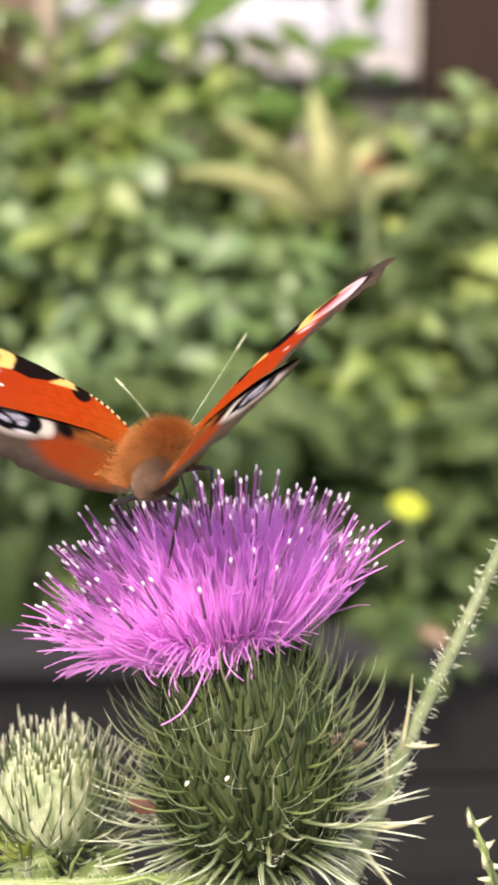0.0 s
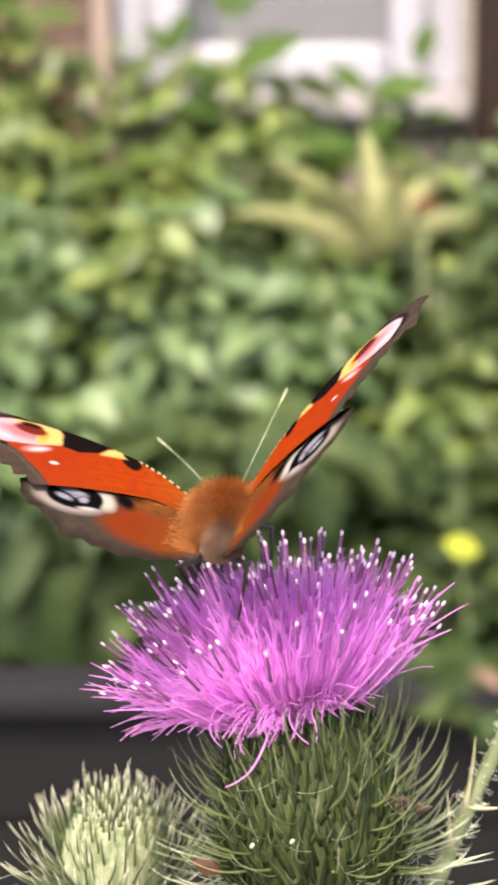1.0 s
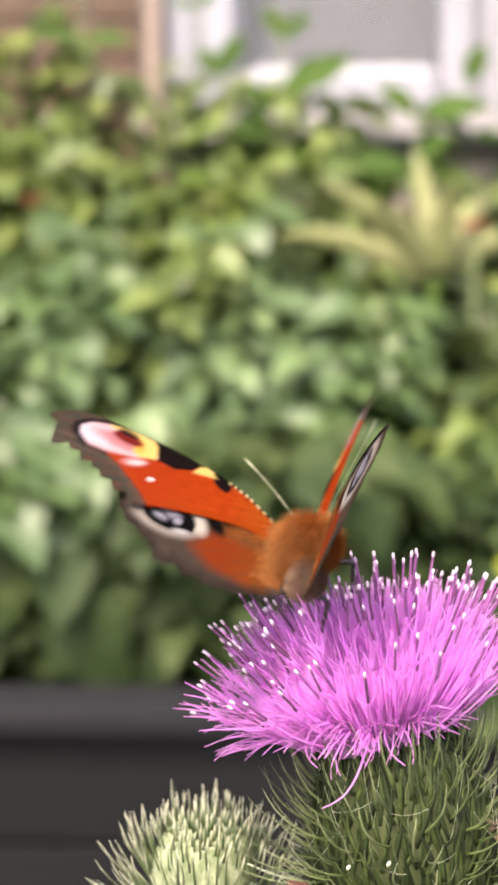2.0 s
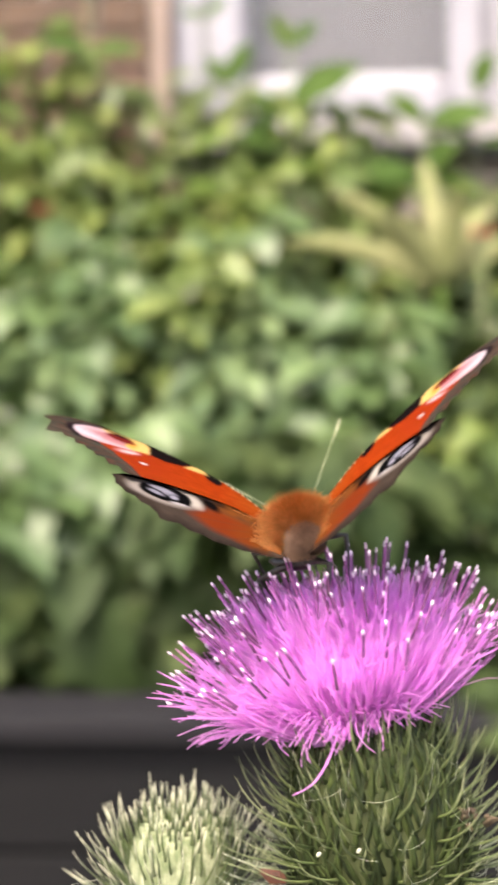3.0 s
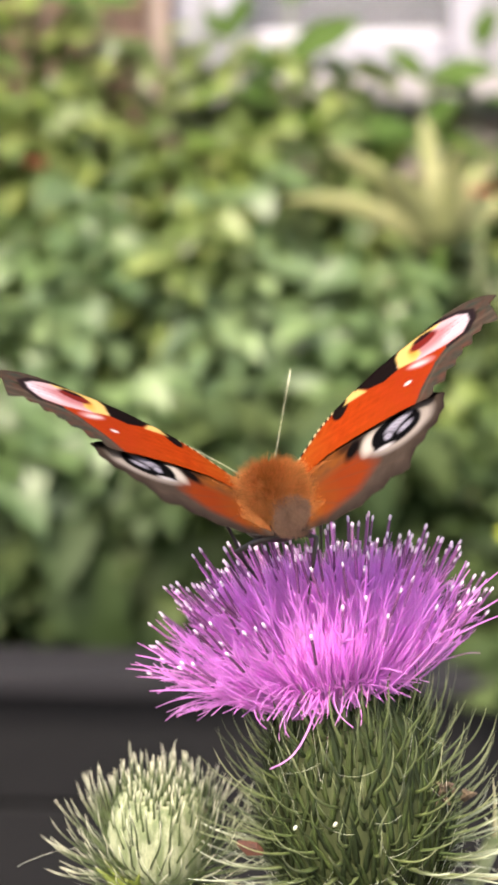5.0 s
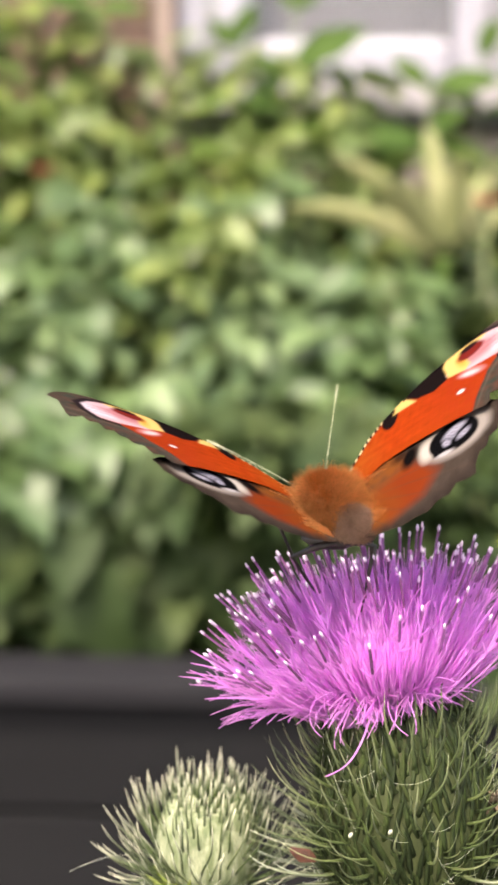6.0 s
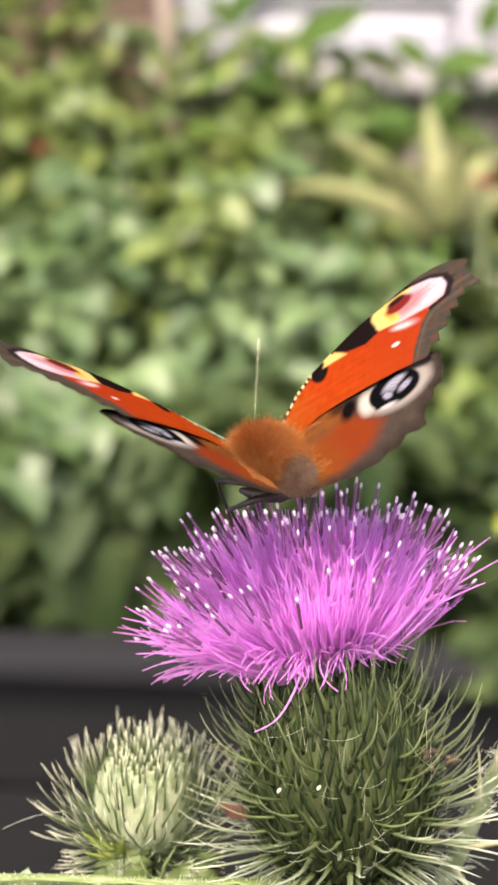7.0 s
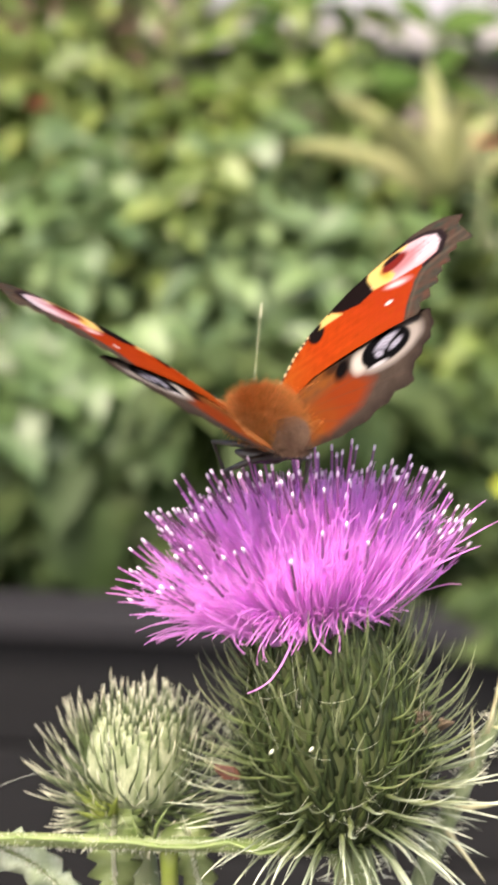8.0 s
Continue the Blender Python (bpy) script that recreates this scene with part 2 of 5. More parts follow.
def curve(p0, p1, p2, count):
    p0, p1, p2 = Vector(p0), Vector(p1), Vector(p2)
    return [p0 * (1 - t) ** 2 + p1 * 2 * t * (1 - t) + p2 * t * t for t in (k / (count - 1) for k in range(count))]


MM = 0.001


# ---- the setting ----
def ground_sheet():
    g = Geo()
    g.add([(-150, -150, 0), (150, -150, 0), (150, 150, 0), (-150, 150, 0)], [(0, 1, 2, 3)])
    tagged(new("ground", g.mesh("ground", [paving])), "worn grey-brown garden paving", "ground", kind="structure")


WALL_Y = 2.5
WIN_X0, WIN_X1, WIN_Z0, WIN_Z1 = -0.29, 0.43, 1.163, 2.35


def house_wall():
    """The house wall with a real opening for the window, of four solid pieces, faced with bricks beside and below the window."""
    pieces = (((-2.92, WALL_Y + 0.014, 0), (WIN_X0 - 0.04, WALL_Y + 0.30, 2.9)), ((WIN_X1, WALL_Y + 0.014, 0), (3.05, WALL_Y + 0.30, 2.9)),
              ((WIN_X0 - 0.04, WALL_Y + 0.014, 0), (WIN_X1, WALL_Y + 0.30, WIN_Z0 - 0.02)), ((WIN_X0 - 0.04, WALL_Y + 0.014, WIN_Z1), (WIN_X1, WALL_Y + 0.30, 2.9)))
    g = Geo()
    for low, high in pieces:
        g.box(low, high, 0, 0.002)
    return tagged(new("wall_house", g.mesh("wall_house", [mortar], False)), "brown brick house wall with pale mortar joints", "wall", kind="structure")


def house_bricks(wall):
    g = Geo()
    g.box((-0.1075, -0.012, -0.0325), (0.1075, 0.016, 0.0325), 0, 0.004)
    brick = g.mesh("brick", [brick_red], False)
    rng = random.Random(4)
    # the rest of the wall, farther from the view, is joined
    far = Geo()
    for row in range(-6, 31):
        z = 0.55 + row * 0.075
        for col in range(-4, 22):
            x = -1.90 + col * 0.225 + (0.1125 if row % 2 else 0.0)
            if (0 <= col < 8 and 0 <= row < 26) or (x + 0.11 > WIN_X0 - 0.045 and x - 0.11 < WIN_X1 + 0.03 and z > WIN_Z0 - 0.10 and z - 0.05 < WIN_Z1):
                continue
            far.box((x - 0.1075, WALL_Y - 0.002 + rng.uniform(-0.002, 0.002), z - 0.0325), (x + 0.1075, WALL_Y + 0.026, z + 0.0325), 0, 0.004)
    part("brickwork", far, brick_red, wall, kind="stuff", smooth=False)
    for row in range(26):
        z = 0.55 + row * 0.075
        for col in range(8):
            x = -1.90 + col * 0.225 + (0.1125 if row % 2 else 0.0)
            below = z < WIN_Z0 - 0.08
            scale = 1.0
            if x + 0.1075 > WIN_X0 - 0.045 and not below:
                left = x - 0.1075
                scale = (WIN_X0 - 0.045 - left) / 0.215
                if scale < 0.2:
                    continue
                x = left + 0.1075 * scale
            ob = part("brick", brick, [], wall)
            ob.matrix_basis = pose(x + rng.uniform(-0.002, 0.002), WALL_Y + 0.01 + rng.uniform(-0.002, 0.002), z) @ Matrix.Diagonal((scale, 1, 1, 1))


def window_unit():
    win = thing("window_1", "white plastic window with a grey net curtain behind the glass", "window", (0.07, WALL_Y + 0.05, WIN_Z0))
    win["kind"] = "structure"
    y0, y1 = WALL_Y + 0.045, WALL_Y + 0.115

    def wpart(name, boxes, mat, label="", bevel=0.006):
        g = Geo()
        for low, high in boxes:
            g.box(low, high, 0, bevel)
        ob = part(name, g, mat, win, label, False)
        ob.location = -win.location
        return ob

    outer = wpart("window_frame", [((WIN_X0, y0, 1.235), (WIN_X0 + 0.062, y1, WIN_Z1)), ((WIN_X1 - 0.07, y0, 1.235), (WIN_X1, y1, WIN_Z1)),
                                   ((WIN_X0 + 0.062, y0, WIN_Z1 - 0.07), (WIN_X1 - 0.07, y1, WIN_Z1))], frame_white, "white plastic outer frame")
    sash = wpart("sash", [((WIN_X0 + 0.064, y0 - 0.012, 1.237), (WIN_X0 + 0.155, y1, 2.27)), ((WIN_X1 - 0.150, y0 - 0.012, 1.237), (WIN_X1 - 0.072, y1, 2.27)),
                          ((WIN_X0 + 0.155, y0 - 0.014, 1.232), (WIN_X1 - 0.150, y1, 1.328)), ((WIN_X0 + 0.155, y0 - 0.012, 2.19), (WIN_X1 - 0.150, y1, 2.27))], frame_white, "white plastic sash", 0.020)
    wpart("window_sill", [((WIN_X0 - 0.01, WALL_Y - 0.05, WIN_Z0), (WIN_X1 - 0.002, y1 + 0.02, WIN_Z0 + 0.056))], sill_white, "weathered white window sill", 0.008)
    wpart("sill_underside", [((WIN_X0 - 0.01, WALL_Y - 0.035, WIN_Z0 - 0.016), (WIN_X1 - 0.004, WALL_Y + 0.012, WIN_Z0 - 0.002))], lead_grey, "dark grey lead flashing", 0.004)
    pane = wpart("pane", [((WIN_X0 + 0.156, y0 + 0.02, 1.329), (WIN_X1 - 0.151, y0 + 0.026, 2.188))], glass, "clear glass pane", 0.001)
    pane.visible_shadow = False
    reveal = Geo()
    reveal.box((WIN_X0 - 0.038, WALL_Y - 0.004, WIN_Z0 - 0.01), (WIN_X0 - 0.001, WALL_Y + 0.12, WIN_Z1), 0, 0.004)
    tagged(new("trim_reveal", reveal.mesh("trim_reveal", [reveal_cream], False)), "cream-pink rendered window reveal", "trim", kind="structure")
    # net curtain with folds
    g, rows = Geo(), 90
    vertices = []
    for k in range(rows):
        x = WIN_X0 + 0.08 + k * (WIN_X1 - WIN_X0 - 0.14) / (rows - 1)
        y = WALL_Y + 0.17 + 0.003 * math.sin(k * 0.25) + 0.004 * math.sin(k * 0.11 + 1)
        vertices += [(x, y, 1.22), (x, y, 2.3), (x, y + 0.002, 1.22), (x, y + 0.002, 2.3)]
    faces = []
    for k in range(rows - 1):
        a = 4 * k
        faces += [(a, a + 4, a + 5, a + 1), (a + 2, a + 3, a + 7, a + 6)]
    g.add(vertices, faces)
    tagged(new("net_curtain", g.mesh("net_curtain", [curtain_grey])), "plain grey net curtain hanging in soft folds behind the window", "curtain")
    # the room behind it
    g = Geo()
    g.box((-1.2, WALL_Y + 0.301, 0.2), (1.4, WALL_Y + 2.5, 2.9), 0, 0.0)
    me = g.mesh("wall_room", [mortar], False)
    bm = bmesh.new()
    bm.from_mesh(me)
    bm.faces.ensure_lookup_table()
    near = [f for f in bm.faces if f.calc_center_median().y < WALL_Y + 0.31]
    bmesh.ops.delete(bm, geom=near, context="FACES")
    bm.to_mesh(me)
    bm.free()
    tagged(new("wall_room", me), "plain shaded walls of the room behind the window", "wall", kind="structure")


def brown_post():
    post = thing("timber_post", "dark brown painted timber post against the house wall", "post", (0.56, WALL_Y - 0.10, 0))
    g = Geo()
    g.box((-0.122, -0.06, 0.0), (0.20, 0.10, 2.7), 0, 0.006)
    part("shaft", g, post_brown, post, smooth=False)
    g = Geo()
    g.box((-0.16, -0.10, 2.7), (0.24, 0.11, 2.76), 0, 0.006)
    part("cap", g, post_brown, post, smooth=False)


BED_Y = 1.1


def raised_bed():
    """A long raised bed of dark grey boards with a capping board and soil in it."""
    bed = thing("raised_bed", "long raised bed of dark grey boards with a paler capping", "planter", (0, BED_Y, 0))
    heights = (0.0, 0.044, 0.154, 0.268, 0.390)
    for low, high in zip(heights, heights[1:]):
        g = Geo()
        g.box((-1.4, 0.012, low + 0.002), (1.4, 0.045, high - 0.004), 0, 0.003)
        part("board", g, board_grey, bed, smooth=False)
    g = Geo()
    g.box((-1.42, -0.012, 0.388), (1.42, 0.085, 0.416), 0, 0.005)
    part("capping", g, cap_grey, bed, "pale grey capping board", False)
    for x in (-1.38, 1.34):
        g = Geo()
        g.box((x, 0.05, 0.0), (x + 0.04, 1.38, 0.37), 0, 0.003)
        part("end_board", g, board_grey, bed, smooth=False)
    g = Geo()
    n = 60
    vertices = [(-1.33 + 2.66 * i / n, 0.05 + 1.32 * j / 12, 0.345 + 0.02 * noise.noise((i * 0.6, j * 0.9, 0.3))) for j in range(13) for i in range(n + 1)]
    g.add(vertices, [(j * (n + 1) + i, j * (n + 1) + i + 1, (j + 1) * (n + 1) + i + 1, (j + 1) * (n + 1) + i) for j in range(12) for i in range(n)])
    part("soil_bed", g, soil, bed, "dark crumbly soil")


# ---- plants of the garden ----
LEAF_STEPS = ((0.0, 0.04), (0.22, 0.72), (0.5, 1.0), (0.78, 0.62), (1.0, 0.0))


def add_leaf(g, base, way, up, length, width, mat=0, droop=0.3, fold=0.25):
    """A pointed leaf with a folded midrib that droops towards its tip."""
    way = Vector(way).normalized()
    up = Vector(up)
    side = way.cross(up).normalized()
    up = side.cross(way).normalized()
    vertices, faces = [], []
    for t, w in LEAF_STEPS:
        mid = Vector(base) + way * (t * length) - up * (droop * length * t * t)
        half = width * 0.5 * w
        vertices += [mid - side * half + up * (half * fold), mid, mid + side * half + up * (half * fold)]
    for k in range(len(LEAF_STEPS) - 1):
        a = 3 * k
        faces += [(a, a + 1, a + 4, a + 3), (a + 1, a + 2, a + 5, a + 4)]
    g.add(vertices, faces, mat)


def spiky_plant():
    plant = thing("spider_plant", "yellow-green strap-leaved plant with arching blades", "plant", (0.172, 1.72, 0.36), "garden plants")
    rng = random.Random(5)
    tips = ((-0.150, -0.02, 0.640), (-0.215, 0.0, 0.568), (-0.012, 0.03, 0.690), (0.090, 0.02, 0.615), (-0.09, -0.08, 0.600), (0.035, -0.06, 0.640), (0.16, 0.05, 0.56))
    crown = Vector((0.010, 0, 0.500))
    g = Geo()
    g.tube(curve((0, 0, -0.02), (0.01, 0, 0.2), crown, 6), [0.011, 0.010, 0.010, 0.009, 0.009, 0.009], 7)
    part("stalk", g, shoot_green, plant)
    for tip in tips:
        tip = Vector(tip)
        mid = (crown + tip) / 2 + Vector((0, 0, 0.045))
        line = curve(crown + Vector((rng.uniform(-0.01, 0.01), 0, 0)), mid, tip, 8)
        g = Geo()
        g.tube(line, [0.009, 0.014, 0.018, 0.018, 0.016, 0.013, 0.008, 0.001], 6, flat=0.12, wide=(line[-1] - line[0]).cross(Vector((0.1, 1, 0.2))))
        part("blade", g, blade_green, plant)


LOBES = ((0.0, 0.30), (0.08, 0.78), (0.20, 0.98), (0.31, 0.70), (0.42, 0.92), (0.55, 0.80), (0.66, 0.50), (0.78, 0.52), (0.90, 0.24), (1.0, 0.0))


def add_lobed_leaf(g, base, way, up, length, width, mat=0, droop=0.3, fold=0.2):
    """A broad leaf with toothed lobes, folded along its midrib and drooping to its tip."""
    way, up = Vector(way).normalized(), Vector(up)
    side = way.cross(up).normalized()
    up = side.cross(way).normalized()
    vertices, faces = [], []
    for t, w in LOBES:
        mid = Vector(base) + way * (t * length) - up * (droop * length * t * t)
        half = width * 0.5 * w
        ahead = way * (0.10 * length * w * (1 - t))
        vertices += [mid - side * half + up * (half * fold - 0.15 * half * half / width) + ahead, mid, mid + side * half + up * (half * fold - 0.15 * half * half / width) + ahead]
    for k in range(len(LOBES) - 1):
        a = 3 * k
        faces += [(a, a + 1, a + 4, a + 3), (a + 1, a + 2, a + 5, a + 4)]
    g.add(vertices, faces, mat)


def bush(rng, place, height, spread, count, leaf, mat, label, hang=0.35, start=0.25, name="garden_shrub", dead=0.0):
    """A leafy shrub: arching stems, and broad leaves on short stalks that overlap like shingles on its outside."""
    plant = thing(name, label, "plant", place, "garden plants")
    stalks, leaves = Geo(), Geo()
    lines = []
    for k in range(9):
        a = k * 0.698 + rng.uniform(-0.3, 0.3)
        out = spread * rng.uniform(0.35, 0.8)
        top = Vector((math.cos(a) * out, math.sin(a) * out, height * rng.uniform(0.75, 0.96)))
        line = curve((math.cos(a) * 0.02, math.sin(a) * 0.02, -0.02), (top.x * 0.4, top.y * 0.4, top.z * 0.7), top, 8)
        stalks.tube(line, [0.005 - 0.0004 * i for i in range(8)], 5)
        lines.append(line)
    for k in range(count):
        h = start + (1 - start) * (k + rng.random()) / count
        a = rng.uniform(0, 6.283) if k % 3 == 0 else rng.gauss(-1.57, 1.0)
        r = spread * math.sqrt(max(0.08, 1 - max(h - 0.35, 0) ** 2 * 2.1)) * rng.uniform(0.6, 1.1)
        out = Vector((math.cos(a), math.sin(a), 0))
        at = out * r + Vector((0, 0, height * (h + rng.uniform(-0.04, 0.04))))
        line = min(lines, key=lambda l: (l[min(int(h * 7), 7)] - at).length)
        root = line[min(int(h * 7), 7)]
        size = leaf * rng.uniform(0.5, 1.35)
        stalks.tube(curve(root, root.lerp(at, 0.6) + Vector((0, 0, 0.015)), at, 4), [0.0018, 0.0015, 0.0013, 0.001], 4, caps=False)
        way = out + Vector((rng.uniform(-0.7, 0.7), rng.uniform(-0.4, 0.4), -hang + rng.uniform(-0.35, 0.45)))
        up = Vector((rng.uniform(-0.6, 0.6), -0.2 + rng.uniform(-0.5, 0.5), 1.0)) + out * 0.3
        shape, wide = (add_lobed_leaf, rng.uniform(0.7, 1.0)) if k % 5 else (add_leaf, rng.uniform(0.4, 0.6))
        shape(leaves, at, way, up, size, size * wide, 1 if rng.random() < dead else 0, rng.uniform(0.1, 0.7), rng.uniform(0.05, 0.5))
    part("stalk_clump", stalks, shoot_green, plant, kind="stuff")
    part("foliage", leaves, [mat, withered], plant, kind="stuff")
    return plant


def garden():
    rng = random.Random(11)
    labels = {foliage_a: "bushy mid-green shrub with broad lobed leaves", foliage_b: "bushy grey-green currant-like shrub with broad lobed leaves",
              foliage_c: "bushy yellow-green shrub close to the house wall", foliage_d: "low green plant with broad hanging leaves, darkened for shade",
              foliage_e: "pale silvery-green shrub catching the light"}
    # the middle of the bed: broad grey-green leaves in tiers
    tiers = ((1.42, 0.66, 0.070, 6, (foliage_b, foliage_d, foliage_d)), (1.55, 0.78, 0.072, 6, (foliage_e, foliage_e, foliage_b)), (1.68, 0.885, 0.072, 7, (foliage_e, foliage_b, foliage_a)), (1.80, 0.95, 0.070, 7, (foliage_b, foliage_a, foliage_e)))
    for y, top, leaf, count, mats in tiers:
        wide = 0.42 + 0.26 * (y - 1.2)
        for k in range(count):
            x = -0.05 + wide * (-1 + 2 * (k + 0.5 + rng.uniform(-0.25, 0.25)) / count)
            m = rng.choice(mats)
            h = (top - 0.35) * rng.uniform(0.90, 1.05)
            # the right end: lower bushes, most in the darkened green
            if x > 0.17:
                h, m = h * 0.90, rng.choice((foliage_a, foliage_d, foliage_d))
            if y > 1.6 and abs(x - 0.16) < 0.14:
                h *= 0.95 if y < 1.75 else 0.84
            bush(rng, (x, y + rng.uniform(-0.03, 0.03), 0.35), h, 0.125, 125, leaf * 0.82, m, labels[m], hang=0.12)
    # the front: overhanging leaves added to cast shade, and large hanging ones with shade in their colour
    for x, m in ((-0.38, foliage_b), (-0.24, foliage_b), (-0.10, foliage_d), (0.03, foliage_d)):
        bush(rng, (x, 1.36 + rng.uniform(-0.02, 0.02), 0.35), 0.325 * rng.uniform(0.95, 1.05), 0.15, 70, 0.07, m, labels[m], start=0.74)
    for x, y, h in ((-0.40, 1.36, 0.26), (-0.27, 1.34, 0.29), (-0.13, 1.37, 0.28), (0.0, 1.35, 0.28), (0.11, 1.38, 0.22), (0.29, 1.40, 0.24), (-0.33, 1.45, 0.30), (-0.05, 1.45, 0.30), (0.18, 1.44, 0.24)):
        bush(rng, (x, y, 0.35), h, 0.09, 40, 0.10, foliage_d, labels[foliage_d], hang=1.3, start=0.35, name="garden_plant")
    # the back, against the wall: tall beside the window, lower under it
    for x, y, top, leaf, m in ((-0.66, 2.25, 1.38, 0.085, foliage_a), (-0.52, 2.26, 1.36, 0.09, foliage_c), (-0.40, 2.24, 1.30, 0.085, foliage_a), (-0.29, 2.22, 1.23, 0.085, foliage_a), (-0.17, 2.22, 1.23, 0.08, foliage_a),
                               (-0.06, 2.20, 1.21, 0.085, foliage_a), (0.06, 2.20, 1.17, 0.085, foliage_a), (0.17, 2.18, 1.13, 0.09, foliage_a), (0.29, 2.2, 1.03, 0.08, foliage_a), (0.42, 2.2, 1.10, 0.07, foliage_e), (0.55, 2.2, 1.12, 0.08, foliage_a),
                               (-0.58, 2.02, 1.14, 0.09, foliage_c), (-0.44, 2.04, 1.10, 0.085, foliage_a), (-0.31, 2.00, 1.05, 0.085, foliage_a), (-0.18, 2.02, 1.06, 0.085, foliage_c), (-0.05, 2.04, 1.03, 0.08, foliage_d), (0.08, 2.02, 0.98, 0.08, foliage_a),
                               (0.22, 2.04, 0.96, 0.08, foliage_d), (0.36, 2.02, 0.95, 0.08, foliage_a), (0.50, 2.0, 0.98, 0.08, foliage_d)):
        bush(rng, (x, y, 0.35), (top - 0.35) * rng.uniform(0.98, 1.02), 0.135, 104, leaf * 0.85, m, labels[m], hang=0.2, start=0.42, dead=0.012)
    bush(rng, (0.215, 1.165, 0.35), 0.095, 0.08, 80, 0.032, foliage_d, "low olive-green plant spilling over the capping board", start=0.45, name="garden_plant", dead=0.05)


def sprig(place, top, leaves, label, mat, size=0.05):
    """A single tall shoot before the window."""
    plant = thing("leafy_shoot", label, "plant", place, "garden plants")
    g = Geo()
    line = curve((0, 0, -0.02), (top[0] * 0.2, 0, top[2] * 0.6), top, 9)
    g.tube(line, [0.004, 0.004, 0.0035, 0.003, 0.003, 0.0025, 0.002, 0.002, 0.0015], 5)
    part("stem", g, stem_green, plant)
    g = Geo()
    for way, t, scale in leaves:
        at = line[int(t * 8)]
        add_leaf(g, at, way, (0.2 * way[0], -0.75, 0.8), size * scale, size * scale * 0.55, 0, 0.15, 0.2)
    part("foliage", g, mat, plant, kind="stuff")


def blossoms():
    rng = random.Random(3)
    for place, mat, label, size in (((-0.4135, 1.80, 0.985), red_petal, "small red blossom among the leaves", 0.02), ((0.235, 1.66, 0.93), red_petal, "small red blossom among the leaves", 0.022), ((-0.02, 1.5, 0.63), red_petal, "small dark red blossom among the leaves", 0.014)):
        flower = thing("blossom", label, "flower", (place[0], place[1], 0.35), "blossoms")
        g = Geo()
        top = Vector((0, 0, place[2] - 0.35))
        g.tube([(0, 0, -0.02), top * 0.5, top], [0.003, 0.0025, 0.002], 5)
        part("stem", g, stem_green, flower)
        for k in range(6):
            g = Geo()
            a = k * math.pi / 3 + rng.uniform(-0.2, 0.2)
            add_leaf(g, top, (math.cos(a), math.sin(a) - 0.4, 0.5), (0, -0.6, 1), size, size * 0.8, 0, 0.2, 0.2)
            part("petal", g, mat, flower)


def yellow_leaf_shoot():
    plant = thing("leafy_shoot", "thin shoot with one bright yellow leaf", "plant", (0.225, 1.22, 0.35), "garden plants")
    g = Geo()
    g.tube(curve((0, 0, -0.01), (0.02, 0, 0.1), (-0.012, -0.02, 0.19), 6), [0.003, 0.0028, 0.0026, 0.0022, 0.002, 0.0016], 5)
    part("stem", g, stem_green, plant)
    g = Geo()
    add_leaf(g, (-0.024, -0.02, 0.197), (0.9, -0.1, -0.25), (0, -0.9, 0.5), 0.042, 0.028, 0, 0.05, 0.1)
    part("leaf", g, yellow_leaf, plant, "bright yellow leaf")


# ---- the thistle ----
THISTLE = Vector((0.045, 0.02, 0.0))
HEAD = Matrix.Translation((0.0095, 0.002, 0.7350)) @ pose(0, 0, 0, -5, -6, 0)
NECK = Matrix.Translation((0.0092, 0.002, 0.7350)) @ pose(0, 0, 0, -5, -12, 0) @ Matrix.Translation((0.0003, 0, 0.0158)) @ pose(0, 0, 0, -11, 0, 0)
BUD = Matrix.Translation((-0.0168, 0.010, 0.7274)) @ pose(0, 0, 0, 4, 3, 0)
# share of a head's height, a bract's rise over the level at its root and at its tip in degrees, its length in mm
BRACTS = ((0.0, -30, -78, 10.5), (0.10, -16, -50, 11.5), (0.20, -6, -14, 12.0), (0.32, 0, 26, 12.0), (0.48, 8, 62, 11.0), (0.64, 22, 78, 10.0), (0.80, 46, 88, 8.5), (1.0, 72, 92, 7.0))
BUD_BRACTS = ((0.0, -34, -10, 7.6), (0.10, -14, 18, 9.4), (0.20, 6, 44, 10.4), (0.32, 32, 62, 10.8), (0.50, 56, 78, 9.6), (0.70, 72, 88, 6.6), (0.85, 78, 92, 4.6), (1.0, 86, 92, 3.6))
DARK_TONE = (0.0, 0.0, 0.05, 0.15, 0.3, 0.5, 0.75, 1.0)
TAPER = (0.46, 0.40, 0.31, 0.245, 0.195, 0.145, 0.085, 0.015)
BUD_TAPER = (0.40, 0.38, 0.36, 0.34, 0.32, 0.29, 0.22, 0.03)
PALE_TONE = (0.0, 0.0, 0.05, 0.12, 0.25, 0.48, 0.80, 1.0)


